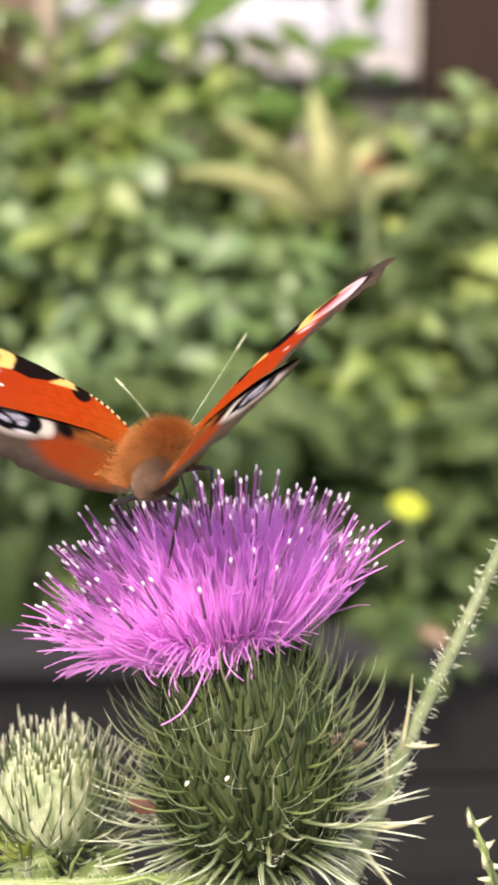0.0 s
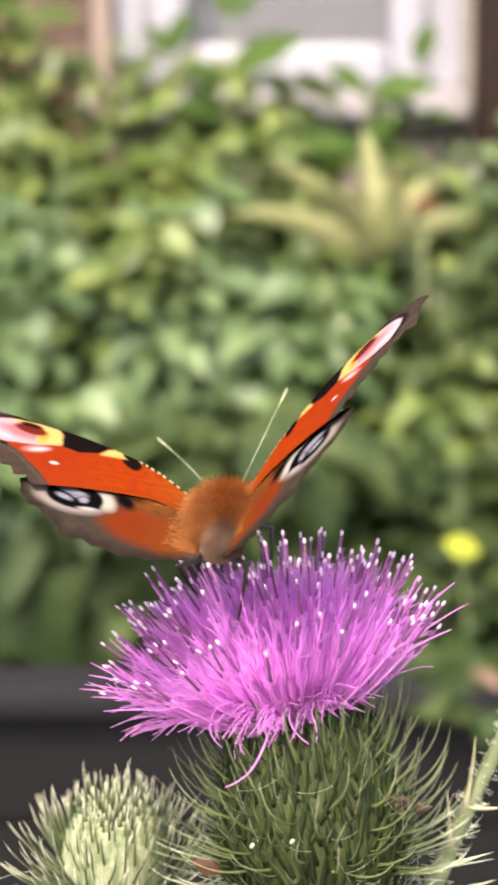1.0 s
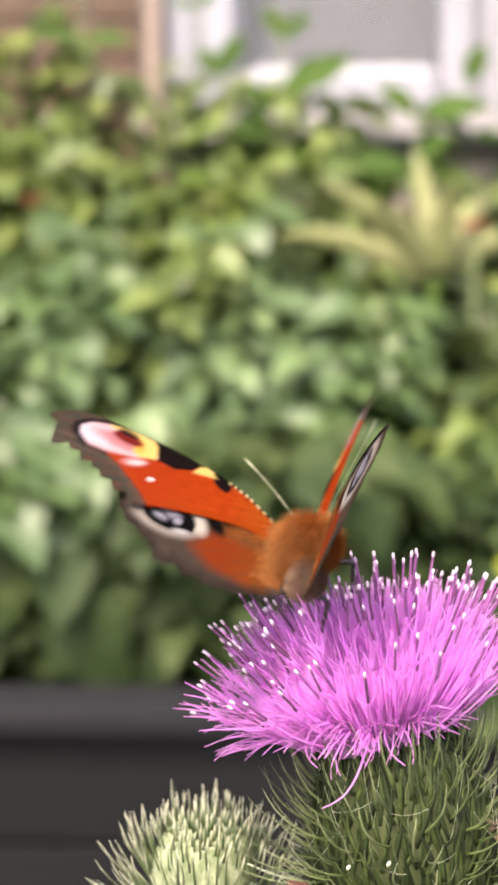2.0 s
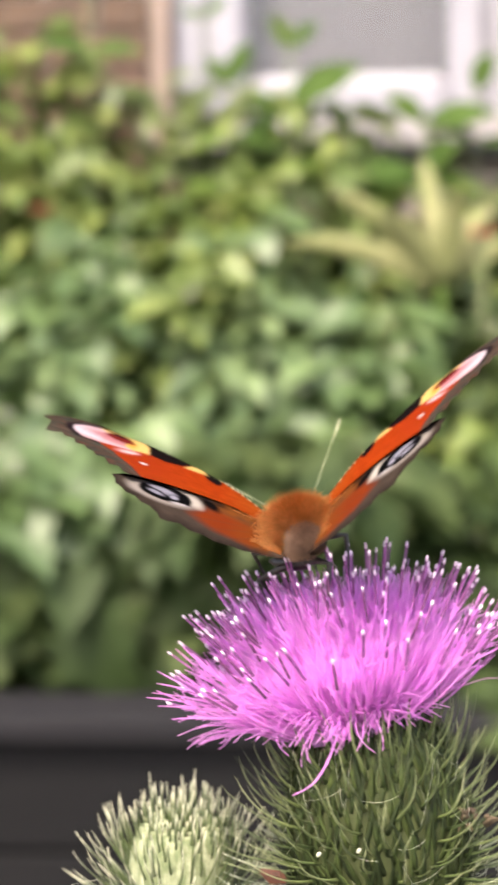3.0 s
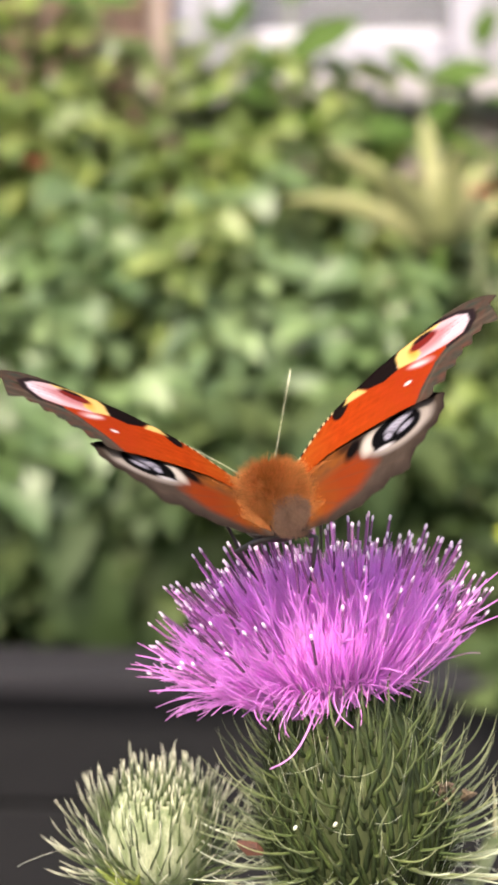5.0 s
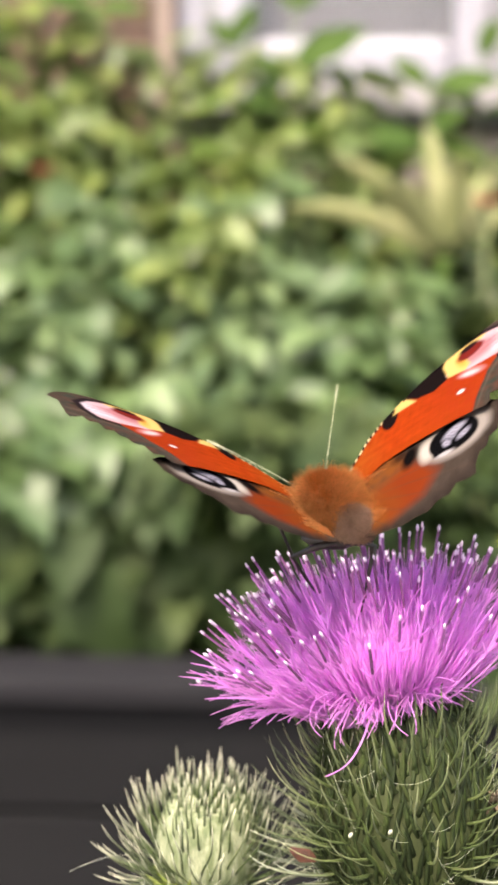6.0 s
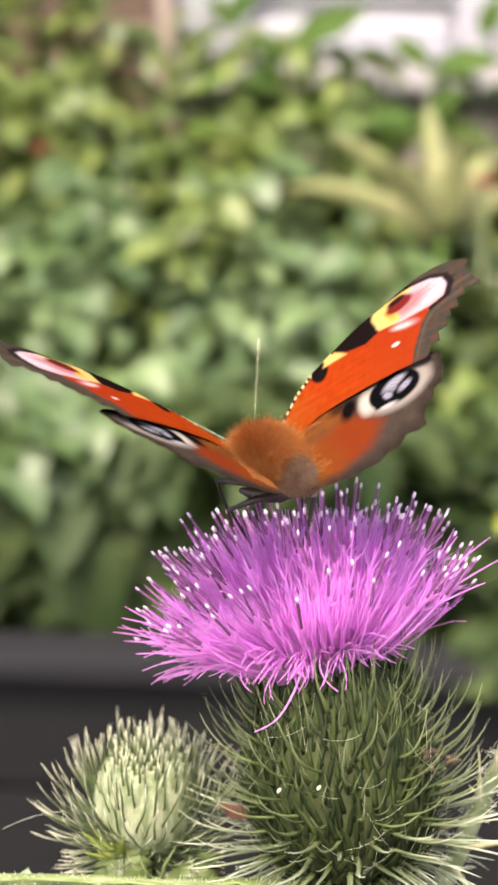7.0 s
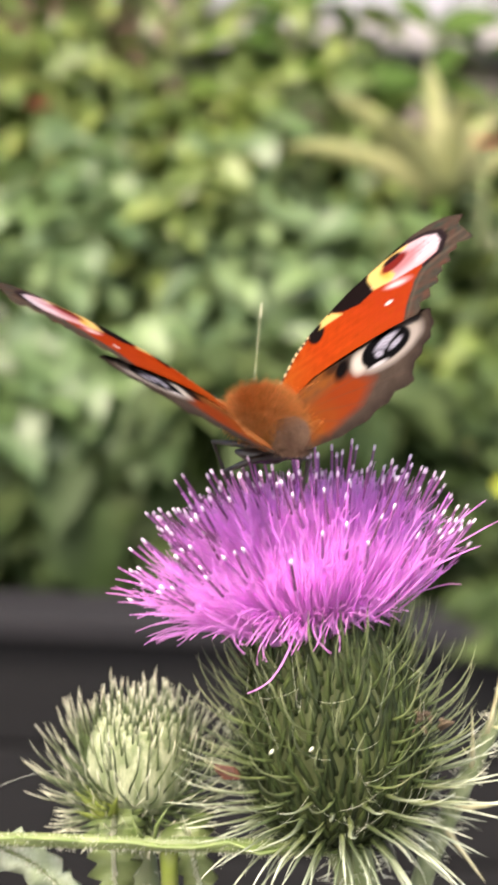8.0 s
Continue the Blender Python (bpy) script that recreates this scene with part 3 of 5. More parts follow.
def bract_mesh(rng, share, lean, mat, scale, swing=0.0, pale=1.0, slim=1.0, table=BRACTS, tone=PALE_TONE, wild=14, taper=TAPER):
    """One spiny bract: a tapered, curved blade with a pale spine. y runs up the head, z out of it. lean: the rise of y over the level."""
    for (s0, a0, b0, l0), (s1, a1, b1, l1) in zip(table, table[1:]):
        if s0 <= share <= s1:
            w = (share - s0) / (s1 - s0)
            first, last, length = lean - a0 - (a1 - a0) * w, lean - b0 - (b1 - b0) * w, l0 + (l1 - l0) * w
            break
    first, last = first + rng.uniform(-6, 6), last + rng.uniform(-1, 1) * wild
    length *= rng.uniform(0.85, 1.2) * MM
    p, points = Vector((0, 0, -0.0004)), []
    steps = 7
    for k in range(steps + 1):
        points.append(p.copy())
        a = radians(first + (last - first) * (k / steps) ** 1.1)
        p = p + Vector((swing * math.sin(k * 0.8) * 0.20, math.cos(a), math.sin(a))) * (length / steps)
    radii = [r * MM * scale * slim for r in taper]
    g = Geo()
    g.tube(points, radii, 5, 0, [v * pale for v in tone], 0.6, (1, 0, 0))
    return g.mesh("bract", [mat])


def ovoid(share, width, height, turn):
    """Place, way out and way up on a head's ovoid, for a share of its height."""
    a = math.pi * (0.10 + 0.76 * share)
    r = width * math.sin(a) ** (0.75 if a < math.pi / 2 else 0.5)
    p = Vector((r * math.cos(turn), r * math.sin(turn), -height * math.cos(a) * (0.72 if a < math.pi / 2 else 1.0)))
    n = Vector((math.cos(turn) * math.sin(a) / width, math.sin(turn) * math.sin(a) / width, -math.cos(a) / height)).normalized()
    side = Vector((-math.sin(turn), math.cos(turn), 0))
    return p, n, n.cross(side), side


def solid_ovoid(width, height, rings=16, sides=24, top=0.96):
    g = Geo()
    rows = []
    for k in range(rings + 1):
        rows.append([ovoid(-0.12 + (top + 0.12) * k / rings, width, height, 2 * math.pi * s / sides)[0] for s in range(sides)])
    flat = [p for row in rows for p in row]
    faces = [(k * sides + s, k * sides + (s + 1) % sides, (k + 1) * sides + (s + 1) % sides, (k + 1) * sides + s) for k in range(rings) for s in range(sides)]
    faces += [tuple(range(sides - 1, -1, -1)), tuple(range(rings * sides, (rings + 1) * sides))]
    g.add(flat, faces)
    return g


def spiny_head(plant, name, label, m, width, height, count, scale, mat, tip_mat, scale_mat, skin, seed, fill=0.8, scales=0, fade=True, table=BRACTS, tone=PALE_TONE, pale=(0.7, 1.0), taper=TAPER):
    """A thistle's head: an ovoid body, its spiny bracts in a spiral, and narrow scales lying between their roots."""
    rng = random.Random(seed)
    head = part(name, solid_ovoid(width, height), skin, plant, label)
    head.matrix_basis = Matrix.Translation(-THISTLE) @ m
    kinds = 12
    meshes = []
    for k in range(kinds):
        share = (k + 0.5) / kinds
        # upper bracts: olive, their pale ends dimmed upwards to imitate the tuft's shade
        high = fade and share > 0.40
        up = ovoid(share, width, height, 0.0)[2]
        lean = math.degrees(math.atan2(up.z, up.x))
        meshes.append([bract_mesh(rng, share, lean, tip_mat if high else mat, scale, rng.uniform(-1, 1), rng.uniform(*pale) * (1.1 - share if high else 1.0), 0.78 if high else 0.95, table, DARK_TONE if high else tone, 16 if fade else 12, taper) for _ in range(5)])
    for k in range(count):
        share = (k + 0.5) / count
        turn = k * 2.399963 + rng.uniform(-0.12, 0.12)
        p, n, up, side = ovoid(share, width, height, turn)
        axes = Matrix((side, up, n)).transposed().to_4x4()
        ob = part("bract", rng.choice(meshes[min(int(share * kinds), kinds - 1)]), [], head)
        ob.matrix_basis = Matrix.Translation(p) @ axes @ pose(0, 0, 0, 0, 0, rng.uniform(-1, 1) * (20 if fade else 10))
    # the small bracts between them, joined
    g = Geo()
    for k in range(int(count * fill)):
        share = rng.uniform(0.05, 1.0) if fade else rng.random() ** 2 * 0.45
        p, n, up, side = ovoid(share, width, height, rng.uniform(0, 6.283))
        m2 = Matrix.Translation(p) @ Matrix((side, up, n)).transposed().to_4x4() @ pose(0, 0, 0, 0, 0, rng.uniform(-18, 18))
        me = rng.choice(meshes[min(int(share * kinds), kinds - 1)])
        values = [d.value for d in me.attributes["along"].data]
        g.add([m2 @ (v.co * (0.51 if fade else 0.85)) for v in me.vertices], [tuple(f.vertices) for f in me.polygons], 2 if fade and share > 0.40 else 0, values)
    # slender scales that lie along the body
    for k in range(scales):
        p, n, up, side = ovoid((k + rng.random()) / scales, width, height, k * 2.399963 + 0.5)
        m2 = Matrix.Translation(p) @ Matrix((side, up, n)).transposed().to_4x4() @ pose(0, 0, 0, rng.uniform(-4, 14), 0, rng.uniform(-26, 26))
        size = rng.uniform(0.8, 1.3)
        line = [m2 @ (Vector(q) * MM * size) for q in ((0, -1.0, -0.2), (0, 0.6, 0.1), (0.1, 2.2, 0.25), (0.25, 3.6, 0.4), (0.1, 4.8, 0.7))]
        g.tube(line, [r * MM * size for r in (0.24, 0.36, 0.32, 0.18, 0.02)], 5, 1, [0.0] * 5, 0.35, tuple(m2.to_3x3() @ Vector((1, 0, 0))))
    part("bract_fill", g, [mat, scale_mat, tip_mat], head, kind="stuff")
    return head


def floret_geo(rng, line, size=1.0, g=None, with_lobes=True, tip=True):
    """A thistle floret: a thin tube, five thread-like lobes, a dark anther column and a pale style."""
    g = g or Geo()
    n = len(line)
    cut = n - 3 if (line[-1] - line[0]).length > 15 * MM else n - 4
    end = (line[-1] - line[-2]).normalized()
    neck = line[-1] - end * 0.75 * MM * size
    g.tube(line[:cut + 1], [(0.10 + 0.035 * (k / cut)) * MM * size for k in range(cut + 1)], 4, 0, [0.1 + 0.7 * k / cut for k in range(cut + 1)], caps=False)
    g.tube(line[cut:n - 1] + [neck], [(0.18 if tip else 0.11) * MM * size] * (n - 1 - cut) + [(0.15 if tip else 0.05) * MM * size], 5, 2 if tip else 0, caps=False)
    if tip:
        g.tube([neck, line[-1] - end * 0.35 * MM * size, line[-1]], [0.14 * MM * size, 0.19 * MM * size, 0.11 * MM * size], 5, 3)
    if with_lobes:
        ahead = (line[-1] - line[cut]).normalized()
        side = ahead.orthogonal().normalized()
        over = ahead.cross(side)
        for k in range(4):
            a = k * math.pi / 2 + rng.uniform(-0.5, 0.5)
            out = side * math.cos(a) + over * math.sin(a)
            far = rng.uniform(0.6, 1.8) * MM
            reach = rng.uniform(2.0, 4.5) * MM
            p0 = line[cut - 1]
            g.tube(curve(p0, p0 + ahead * reach * 0.5 + out * far * 0.2, p0 + ahead * reach + out * far, 4), [0.13 * MM, 0.13 * MM, 0.10 * MM, 0.04 * MM], 3, 1, caps=False)
    return g


def tuft_line(rng, share, turn, jitter=1.0):
    """The line of a floret, from the neck to the dome of tips. share: 0 at the middle, 1 at the rim."""
    a = radians(81) * share
    reach = 21.9 * math.sin(min(a, math.pi / 2)) ** 0.85
    tall = 20.6 * max(math.cos(a), 0) ** 0.55
    reach *= 1 + rng.uniform(-0.16, 0.08) * jitter
    tall += rng.uniform(-2.6, 1.8) * jitter
    turn2 = turn + rng.uniform(-0.12, 0.12)
    foot = Vector((9.2 * share * math.cos(turn), 9.2 * share * math.sin(turn), 0))
    tip = Vector((reach * math.cos(turn2), reach * math.sin(turn2), tall))
    knee = foot.lerp(tip, 0.45) + Vector((0, 0, 0.8 * share - max(share - 0.55, 0) * rng.uniform(2.5, 8.0)))
    wave, phase = rng.uniform(0.1, 0.5) * jitter, rng.uniform(0, 6.28)
    across = Vector((-math.sin(turn), math.cos(turn), 0))
    return [(p + across * wave * math.sin(k * 0.7 + phase) * min(k, 4) / 4) * MM for k, p in enumerate(curve(foot, knee, tip, 10))]


def thistle():
    plant = thing("thistle", "flowering thistle with a purple tuft, a green bud and spiny leaves", "thistle", tuple(THISTLE))
    rng = random.Random(21)

    def wpart(name, g, mats, label="", parent=plant, kind=""):
        ob = part(name, g, mats, parent, label, kind=kind)
        if parent is plant:
            ob.matrix_basis = Matrix.Translation(-THISTLE)
        return ob

    involucre = spiny_head(plant, "involucre", "dark green spiny flower head", HEAD, 11.2 * MM, 17.0 * MM, 300, 1.0, bract_green, spine_olive, scale_olive, involucre_skin, 31, fill=1.1, scales=900, pale=(0.75, 1.0))
    bud = spiny_head(plant, "bud", "closed pale green spiny bud", BUD, 7.1 * MM, 8.4 * MM, 185, 0.46, bud_green, bud_green, bud_scale, bud_skin, 32, fill=1.1, scales=0, fade=False, table=BUD_BRACTS, tone=(0.0, 0.0, 0.0, 0.0, 0.04, 0.16, 0.62, 1.0), taper=BUD_TAPER)
    # the bud's crown of short straw-tipped bracts
    for k in range(46):
        r, turn = 5.2 * math.sqrt((k + 0.5) / 46), k * 2.399963
        foot = Vector((r * math.cos(turn), r * math.sin(turn), 7.4 - 0.06 * r * r)) * MM
        tip = foot + Vector((foot.x * 0.18, foot.y * 0.18, rng.uniform(2.6, 3.6) * MM))
        g = Geo()
        g.tube(curve(foot, foot.lerp(tip, 0.5) + Vector((rng.uniform(-0.2, 0.2), rng.uniform(-0.2, 0.2), 0)) * MM, tip, 5), [0.32 * MM, 0.28 * MM, 0.21 * MM, 0.13 * MM, 0.02 * MM], 5, 0, [0.0, 0.0, 0.1, 0.45, 0.95], 0.6)
        part("bract", g, bud_green, bud)
    # the tuft
    neck = NECK
    g = Geo()
    g.tube([(0, 0, -2 * MM), (0, 0, 0), (0, 0, 1.2 * MM)], [7.4 * MM, 8.0 * MM, 5.0 * MM], 20)
    tuft = wpart("tuft", g, corolla, "bright purple-pink tuft of thread-like florets")
    tuft.matrix_basis = Matrix.Translation(-THISTLE) @ neck
    # 300 florets, each its own piece; twelve shapes for each ring of the tuft
    mats = [corolla, lobe, anther, style_tip]
    rings = 15
    shapes = {}
    total = 300
    for k in range(total):
        share = math.sqrt((k + 0.5) / total)
        ring = min(int(share * rings), rings - 1)
        if ring not in shapes:
            shapes[ring] = [floret_geo(rng, [p * (1.03 + 0.05 * (ring / rings) ** 2) for p in tuft_line(rng, (ring + 0.5) / rings, 0.0)], rng.uniform(0.85, 1.1), tip=rng.random() > 0.45 * (ring / rings) ** 2).mesh("floret", mats) for _ in range(7)]
        ob = part("floret", rng.choice(shapes[ring]), [], tuft)
        ob.matrix_basis = pose(0, 0, 0, rng.uniform(-5, 5), rng.uniform(-5, 5), math.degrees(k * 2.399963) + rng.uniform(-5, 5))
    # the threads between them, too fine to count
    g = Geo()
    for k in range(11000):
        share = math.sqrt(rng.random()) * 0.97
        if share > 0.88 and k % 3:
            continue
        line = tuft_line(rng, share, rng.uniform(0, 2 * math.pi), 1.1)
        line = line[: rng.choice((7, 8, 8, 9) if share < 0.62 else (6, 6, 7, 7))]
        line = line[::2] + [line[-1]]
        g.tube(line, [(0.085 - 0.055 * i / (len(line) - 1)) * MM for i in range(len(line))], 3, 0, caps=False)
    part("threads", g, lobe, tuft, "fine pink corolla threads", kind="stuff")
    # drooping threads over the neck
    g = Geo()
    for k in range(170):
        turn = rng.uniform(0, 2 * math.pi) if k % 3 == 0 else rng.gauss(-1.45, 0.5)
        r0, r1 = rng.uniform(6, 8), rng.uniform(8.5, 11.5) if k % 2 else rng.uniform(10, 15)
        away = Vector((math.cos(turn), math.sin(turn), 0))
        turn_b = turn + rng.uniform(-0.35, 0.35)
        tip = Vector((math.cos(turn_b) * r1, math.sin(turn_b) * r1, rng.uniform(-1.8, 2.0)))
        line = curve(away * r0 * MM, (away * (r0 + r1) * 0.5 + Vector((0, 0, rng.uniform(1, 3)))) * MM, tip * MM, 6)
        g.tube(line, [0.16 * MM, 0.16 * MM, 0.15 * MM, 0.13 * MM, 0.10 * MM, 0.05 * MM], 3, 0, caps=False)
    # curled wisps at the rim, most on the lower side
    for k in range(120):
        turn = rng.gauss(math.pi * 1.12, 0.45) if k % 4 else rng.uniform(0, 6.283)
        r1 = rng.uniform(13, 22)
        base = Vector((math.cos(turn) * 7, math.sin(turn) * 7, rng.uniform(0, 2)))
        end = Vector((math.cos(turn + rng.uniform(-0.2, 0.2)) * r1, math.sin(turn) * r1, rng.uniform(0.5, 7)))
        across, size, phase = Vector((-math.sin(turn), math.cos(turn), rng.uniform(-1, 1))), rng.uniform(0.4, 1.3), rng.uniform(0, 6.28)
        line = [(p + across * size * math.sin(i * 0.9 + phase) * i / 8) * MM for i, p in enumerate(curve(base, base.lerp(end, 0.5) + Vector((0, 0, 1.5)), end, 9))]
        g.tube(line, [(0.15 - 0.012 * i) * MM for i in range(9)], 3, 0, caps=False)
    part("drooping_threads", g, lobe, tuft, "loose drooping pink threads", kind="stuff")
    inverse = neck.inverted()
    g = Geo()
    for k in range(20):
        x = rng.gauss(0.0040, 0.0026)
        start = Vector((x, -0.0062, 0.7540 + rng.uniform(-0.0003, 0.0008)))
        end = Vector((x + rng.uniform(-0.0028, 0.0022), -0.0098 + rng.uniform(-0.001, 0.001), 0.7512 + rng.uniform(-0.0012, 0.0014) - 0.0008 * (x < 0.003)))
        bend = start.lerp(end, 0.6) + Vector((rng.uniform(-0.0030, 0.0030), -0.0014, 0.0004))
        g.tube([inverse @ p for p in curve(start, bend, end, 7)], [(0.12 - 0.012 * i) * MM for i in range(7)], 4, caps=False)
    part("tangle", g, lobe, tuft, "tangle of withered pink threads", kind="stuff")
    g = Geo()
    line = curve((0.0042, -0.0072, 0.7530), (0.0030, -0.0112, 0.7500), (0.0016, -0.0112, 0.7482), 6)[:-1] + curve((0.0016, -0.0112, 0.7482), (0.0007, -0.0112, 0.7470), (-0.0013, -0.0112, 0.7462), 6)
    g.tube([inverse @ p for p in line], [(0.15 - 0.008 * i) * MM for i in range(11)], 5)
    part("curl", g, lobe, tuft, "long curled pink floret hanging down")
    # long outer florets on the lower side of the tuft
    for tip in ((-0.0203, 0.0, 0.7545), (-0.0192, -0.003, 0.7560), (-0.0193, 0.003, 0.7525), (-0.0185, -0.004, 0.7575), (-0.0165, -0.006, 0.7535), (0.0288, 0.0, 0.7655), (0.0275, 0.003, 0.7675), (0.0262, -0.004, 0.7632)):
        tip = inverse @ Vector(tip)
        foot = Vector((tip.x, tip.y, 0)).normalized() * 6.5 * MM
        g = floret_geo(rng, curve(foot, foot.lerp(tip, 0.5) + Vector((0, 0, 1.6 * MM)), tip, 10), 0.8, with_lobes=False, tip=False)
        part("floret", g, [corolla, lobe, lobe, style_tip], tuft)
    # stems
    def stalk(name, points, radii, mat, label="", hairs=0, seed=1, hair=1.2):
        sub = random.Random(seed)
        g = Geo()
        g.tube(points, radii, 9)
        ob = wpart(name, g, mat, label)
        if hairs:
            h = Geo()
            for _ in range(hairs):
                k = sub.randrange(len(points) - 1)
                t = sub.random()
                at = Vector(points[k]).lerp(Vector(points[k + 1]), t)
                ahead = (Vector(points[k + 1]) - Vector(points[k])).normalized()
                out = ahead.orthogonal()
                out.rotate(Matrix.Rotation(sub.uniform(0, 6.28), 3, ahead))
                r = radii[k] + (radii[k + 1] - radii[k]) * t
                tip = at + out * (r + hair * MM * sub.uniform(0.3, 1.0)) + ahead * sub.uniform(-0.4, 0.8) * MM
                h.tube([at + out * r * 0.9, tip], [0.07 * MM, 0.02 * MM], 3, caps=False)
            part("hairs", h, hair_white, ob, "fine white hairs", kind="stuff")
        return ob

    main = [HEAD @ Vector((0, 0, -10.5 * MM)), Vector((0.0125, 0.002, 0.718)), Vector((0.0155, 0.002, 0.706)), Vector((0.019, 0.004, 0.66)), Vector((0.028, 0.010, 0.50)), Vector((0.040, 0.016, 0.25)), THISTLE + Vector((0, 0, -0.01))]
    stalk("stem", main, [3.0 * MM, 2.7 * MM, 2.7 * MM, 3.4 * MM, 4.5 * MM, 5.5 * MM, 6.5 * MM], stem_green, "ridged green hairy stem", 420, 2)
    stalk("bud_stem", [BUD @ Vector((0, 0, -6.0 * MM)), Vector((-0.0150, 0.010, 0.705)), Vector((-0.008, 0.009, 0.680)), Vector((0.019, 0.004, 0.64))], [2.0 * MM, 2.1 * MM, 2.3 * MM, 2.6 * MM], stem_green, "", 200, 3)
    # a leaf's long pale midrib rising beside the head
    rib = [Vector(p) for p in ((0.0165, 0.010, 0.690), (0.0230, 0.012, 0.7150), (0.0290, 0.0125, 0.7300), (0.0330, 0.0125, 0.7390), (0.0382, 0.0125, 0.7500), (0.0428, 0.0125, 0.7605), (0.0500, 0.013, 0.7780), (0.0580, 0.015, 0.8000))]
    side_rib = stalk("leaf_rib", rib, [1.7 * MM, 1.5 * MM, 1.2 * MM, 1.0 * MM, 0.85 * MM, 0.72 * MM, 0.6 * MM, 0.25 * MM], rib_pale, "pale hairy midrib of a narrow leaf", 420, 4, 0.9)
    spines = (((0.0300, 0.012, 0.7330), (0.0312, 0.010, 0.7450)), ((0.0305, 0.012, 0.7345), (0.0350, 0.010, 0.7352)), ((0.0282, 0.012, 0.7280), (0.0272, 0.008, 0.7385)), ((0.0262, 0.011, 0.7230), (0.0335, 0.006, 0.7270)), ((0.0250, 0.011, 0.7200), (0.0300, 0.006, 0.7150)))
    for a, b in spines:
        g = Geo()
        a, b = Vector(a), Vector(b)
        g.tube(curve(a, a.lerp(b, 0.5) + Vector((0.0004, 0, -0.0006)), b, 5), [0.5 * MM, 0.36 * MM, 0.24 * MM, 0.14 * MM, 0.02 * MM], 5)
        part("spine", g, spine_straw, side_rib, "straw-coloured spine")

    def spiny_leaf(name, label, rib_line, width, wing, spine_length, seed, teeth=7, taper=0.55, hairs=0, blade_mat=thistle_leaf_green, blade_label="matt green lobed blade", notch=0.38):
        """A thistle leaf: a midrib, a lobed blade on both sides of it, and a spine on every lobe."""
        sub = random.Random(seed)
        g = Geo()
        rib_line = [Vector(p) for p in rib_line]
        g.tube(rib_line, [width * MM * (1 - taper * k / (len(rib_line) - 1)) for k in range(len(rib_line))], 7)
        ob = wpart(name, g, rib_green, label)
        wing = Vector(wing)
        h = Geo()
        for _ in range(hairs):
            k = sub.randrange(len(rib_line) - 1)
            at = rib_line[k].lerp(rib_line[k + 1], sub.random())
            a = sub.uniform(0, 6.283)
            out = Vector((sub.uniform(-0.5, 0.5), -abs(math.cos(a)), math.sin(a))).normalized()
            h.tube([at + out * width * 0.85 * MM, at + out * (width + sub.uniform(0.2, 0.6)) * MM], [0.05 * MM, 0.015 * MM], 3, caps=False)
        if hairs:
            part("hairs", h, hair_white, ob, "fine white hairs", kind="stuff")
        for sign in (1, -1):
            blade, points = Geo(), []
            for k in range(teeth * 2 + 1):
                t = k / (teeth * 2)
                i = min(int(t * (len(rib_line) - 1)), len(rib_line) - 2)
                at = rib_line[i].lerp(rib_line[i + 1], t * (len(rib_line) - 1) - i)
                reach = (1.0 if k % 2 else notch) * (1 - 0.6 * t) * sub.uniform(0.8, 1.2)
                edge = at + wing * sign * reach + Vector((0, sub.uniform(-0.6, 0.6) * MM, sub.uniform(-0.5, 0.5) * MM))
                points += [at, edge]
                if k % 2 and spine_length:
                    s = Geo()
                    ahead = (rib_line[-1] - rib_line[0]).normalized()
                    tip = edge + (wing * sign).normalized() * spine_length * MM * sub.uniform(0.7, 1.2) + ahead * sub.uniform(0, 2) * MM + Vector((0, sub.uniform(-1, 1) * MM, 0))
                    s.tube([edge - wing * sign * 0.15, edge.lerp(tip, 0.4), tip], [0.5 * MM, 0.26 * MM, 0.02 * MM], 5)
                    part("spine", s, spine_straw, ob, "straw-coloured spine")
            n = len(points)
            thick = Vector((0, 0.18 * MM, 0.12 * MM))
            blade.add([p + thick for p in points] + [p - thick for p in points],
                      [(k, k + 2, k + 3, k + 1) for k in range(0, n - 2, 2)] + [(n + k, n + k + 1, n + k + 3, n + k + 2) for k in range(0, n - 2, 2)] + [(k + 1, k + 3, n + k + 3, n + k + 1) for k in range(0, n - 2, 2)])
            part("blade", blade, blade_mat, ob, blade_label)
        return ob

    spiny_leaf("leaf", "green spiny leaf lying across before the bud", ((0.012, 0.001, 0.7215), (0.004, -0.004, 0.7238), (-0.006, -0.0045, 0.7240), (-0.016, -0.0045, 0.7237), (-0.026, -0.004, 0.7234), (-0.040, -0.003, 0.7225), (-0.060, 0.0, 0.716)), 1.0, (0.0008, 0.0035, -0.0010), 0, 41, taper=0.1, hairs=700)
    spiny_leaf("leaf", "pale downy young leaf hanging under a spiny leaf", ((-0.0335, -0.0018, 0.7213), (-0.0290, -0.0018, 0.7193), (-0.0255, -0.0016, 0.7165), (-0.0225, -0.0010, 0.7115)), 0.35, (0.0030, 0.0008, 0.0018), 0, 46, notch=0.95, hairs=260, blade_mat=pale_leaf, blade_label="pale downy blade")
    spiny_leaf("leaf", "green spiny leaf below the flower head", ((0.018, 0.004, 0.690), (0.032, 0.0, 0.704), (0.0405, 0.0, 0.7205), (0.0392, 0.0, 0.7250), (0.0368, 0.0, 0.7303)), 0.45, (0.0014, 0.001, -0.0005), 1.6, 42)
    spiny_leaf("leaf", "long drooping green spiny leaf low on the stem", ((0.030, 0.010, 0.46), (0.06, -0.03, 0.50), (0.10, -0.06, 0.49), (0.14, -0.08, 0.44)), 1.8, (-0.012, 0.018, 0.004), 6, 43)
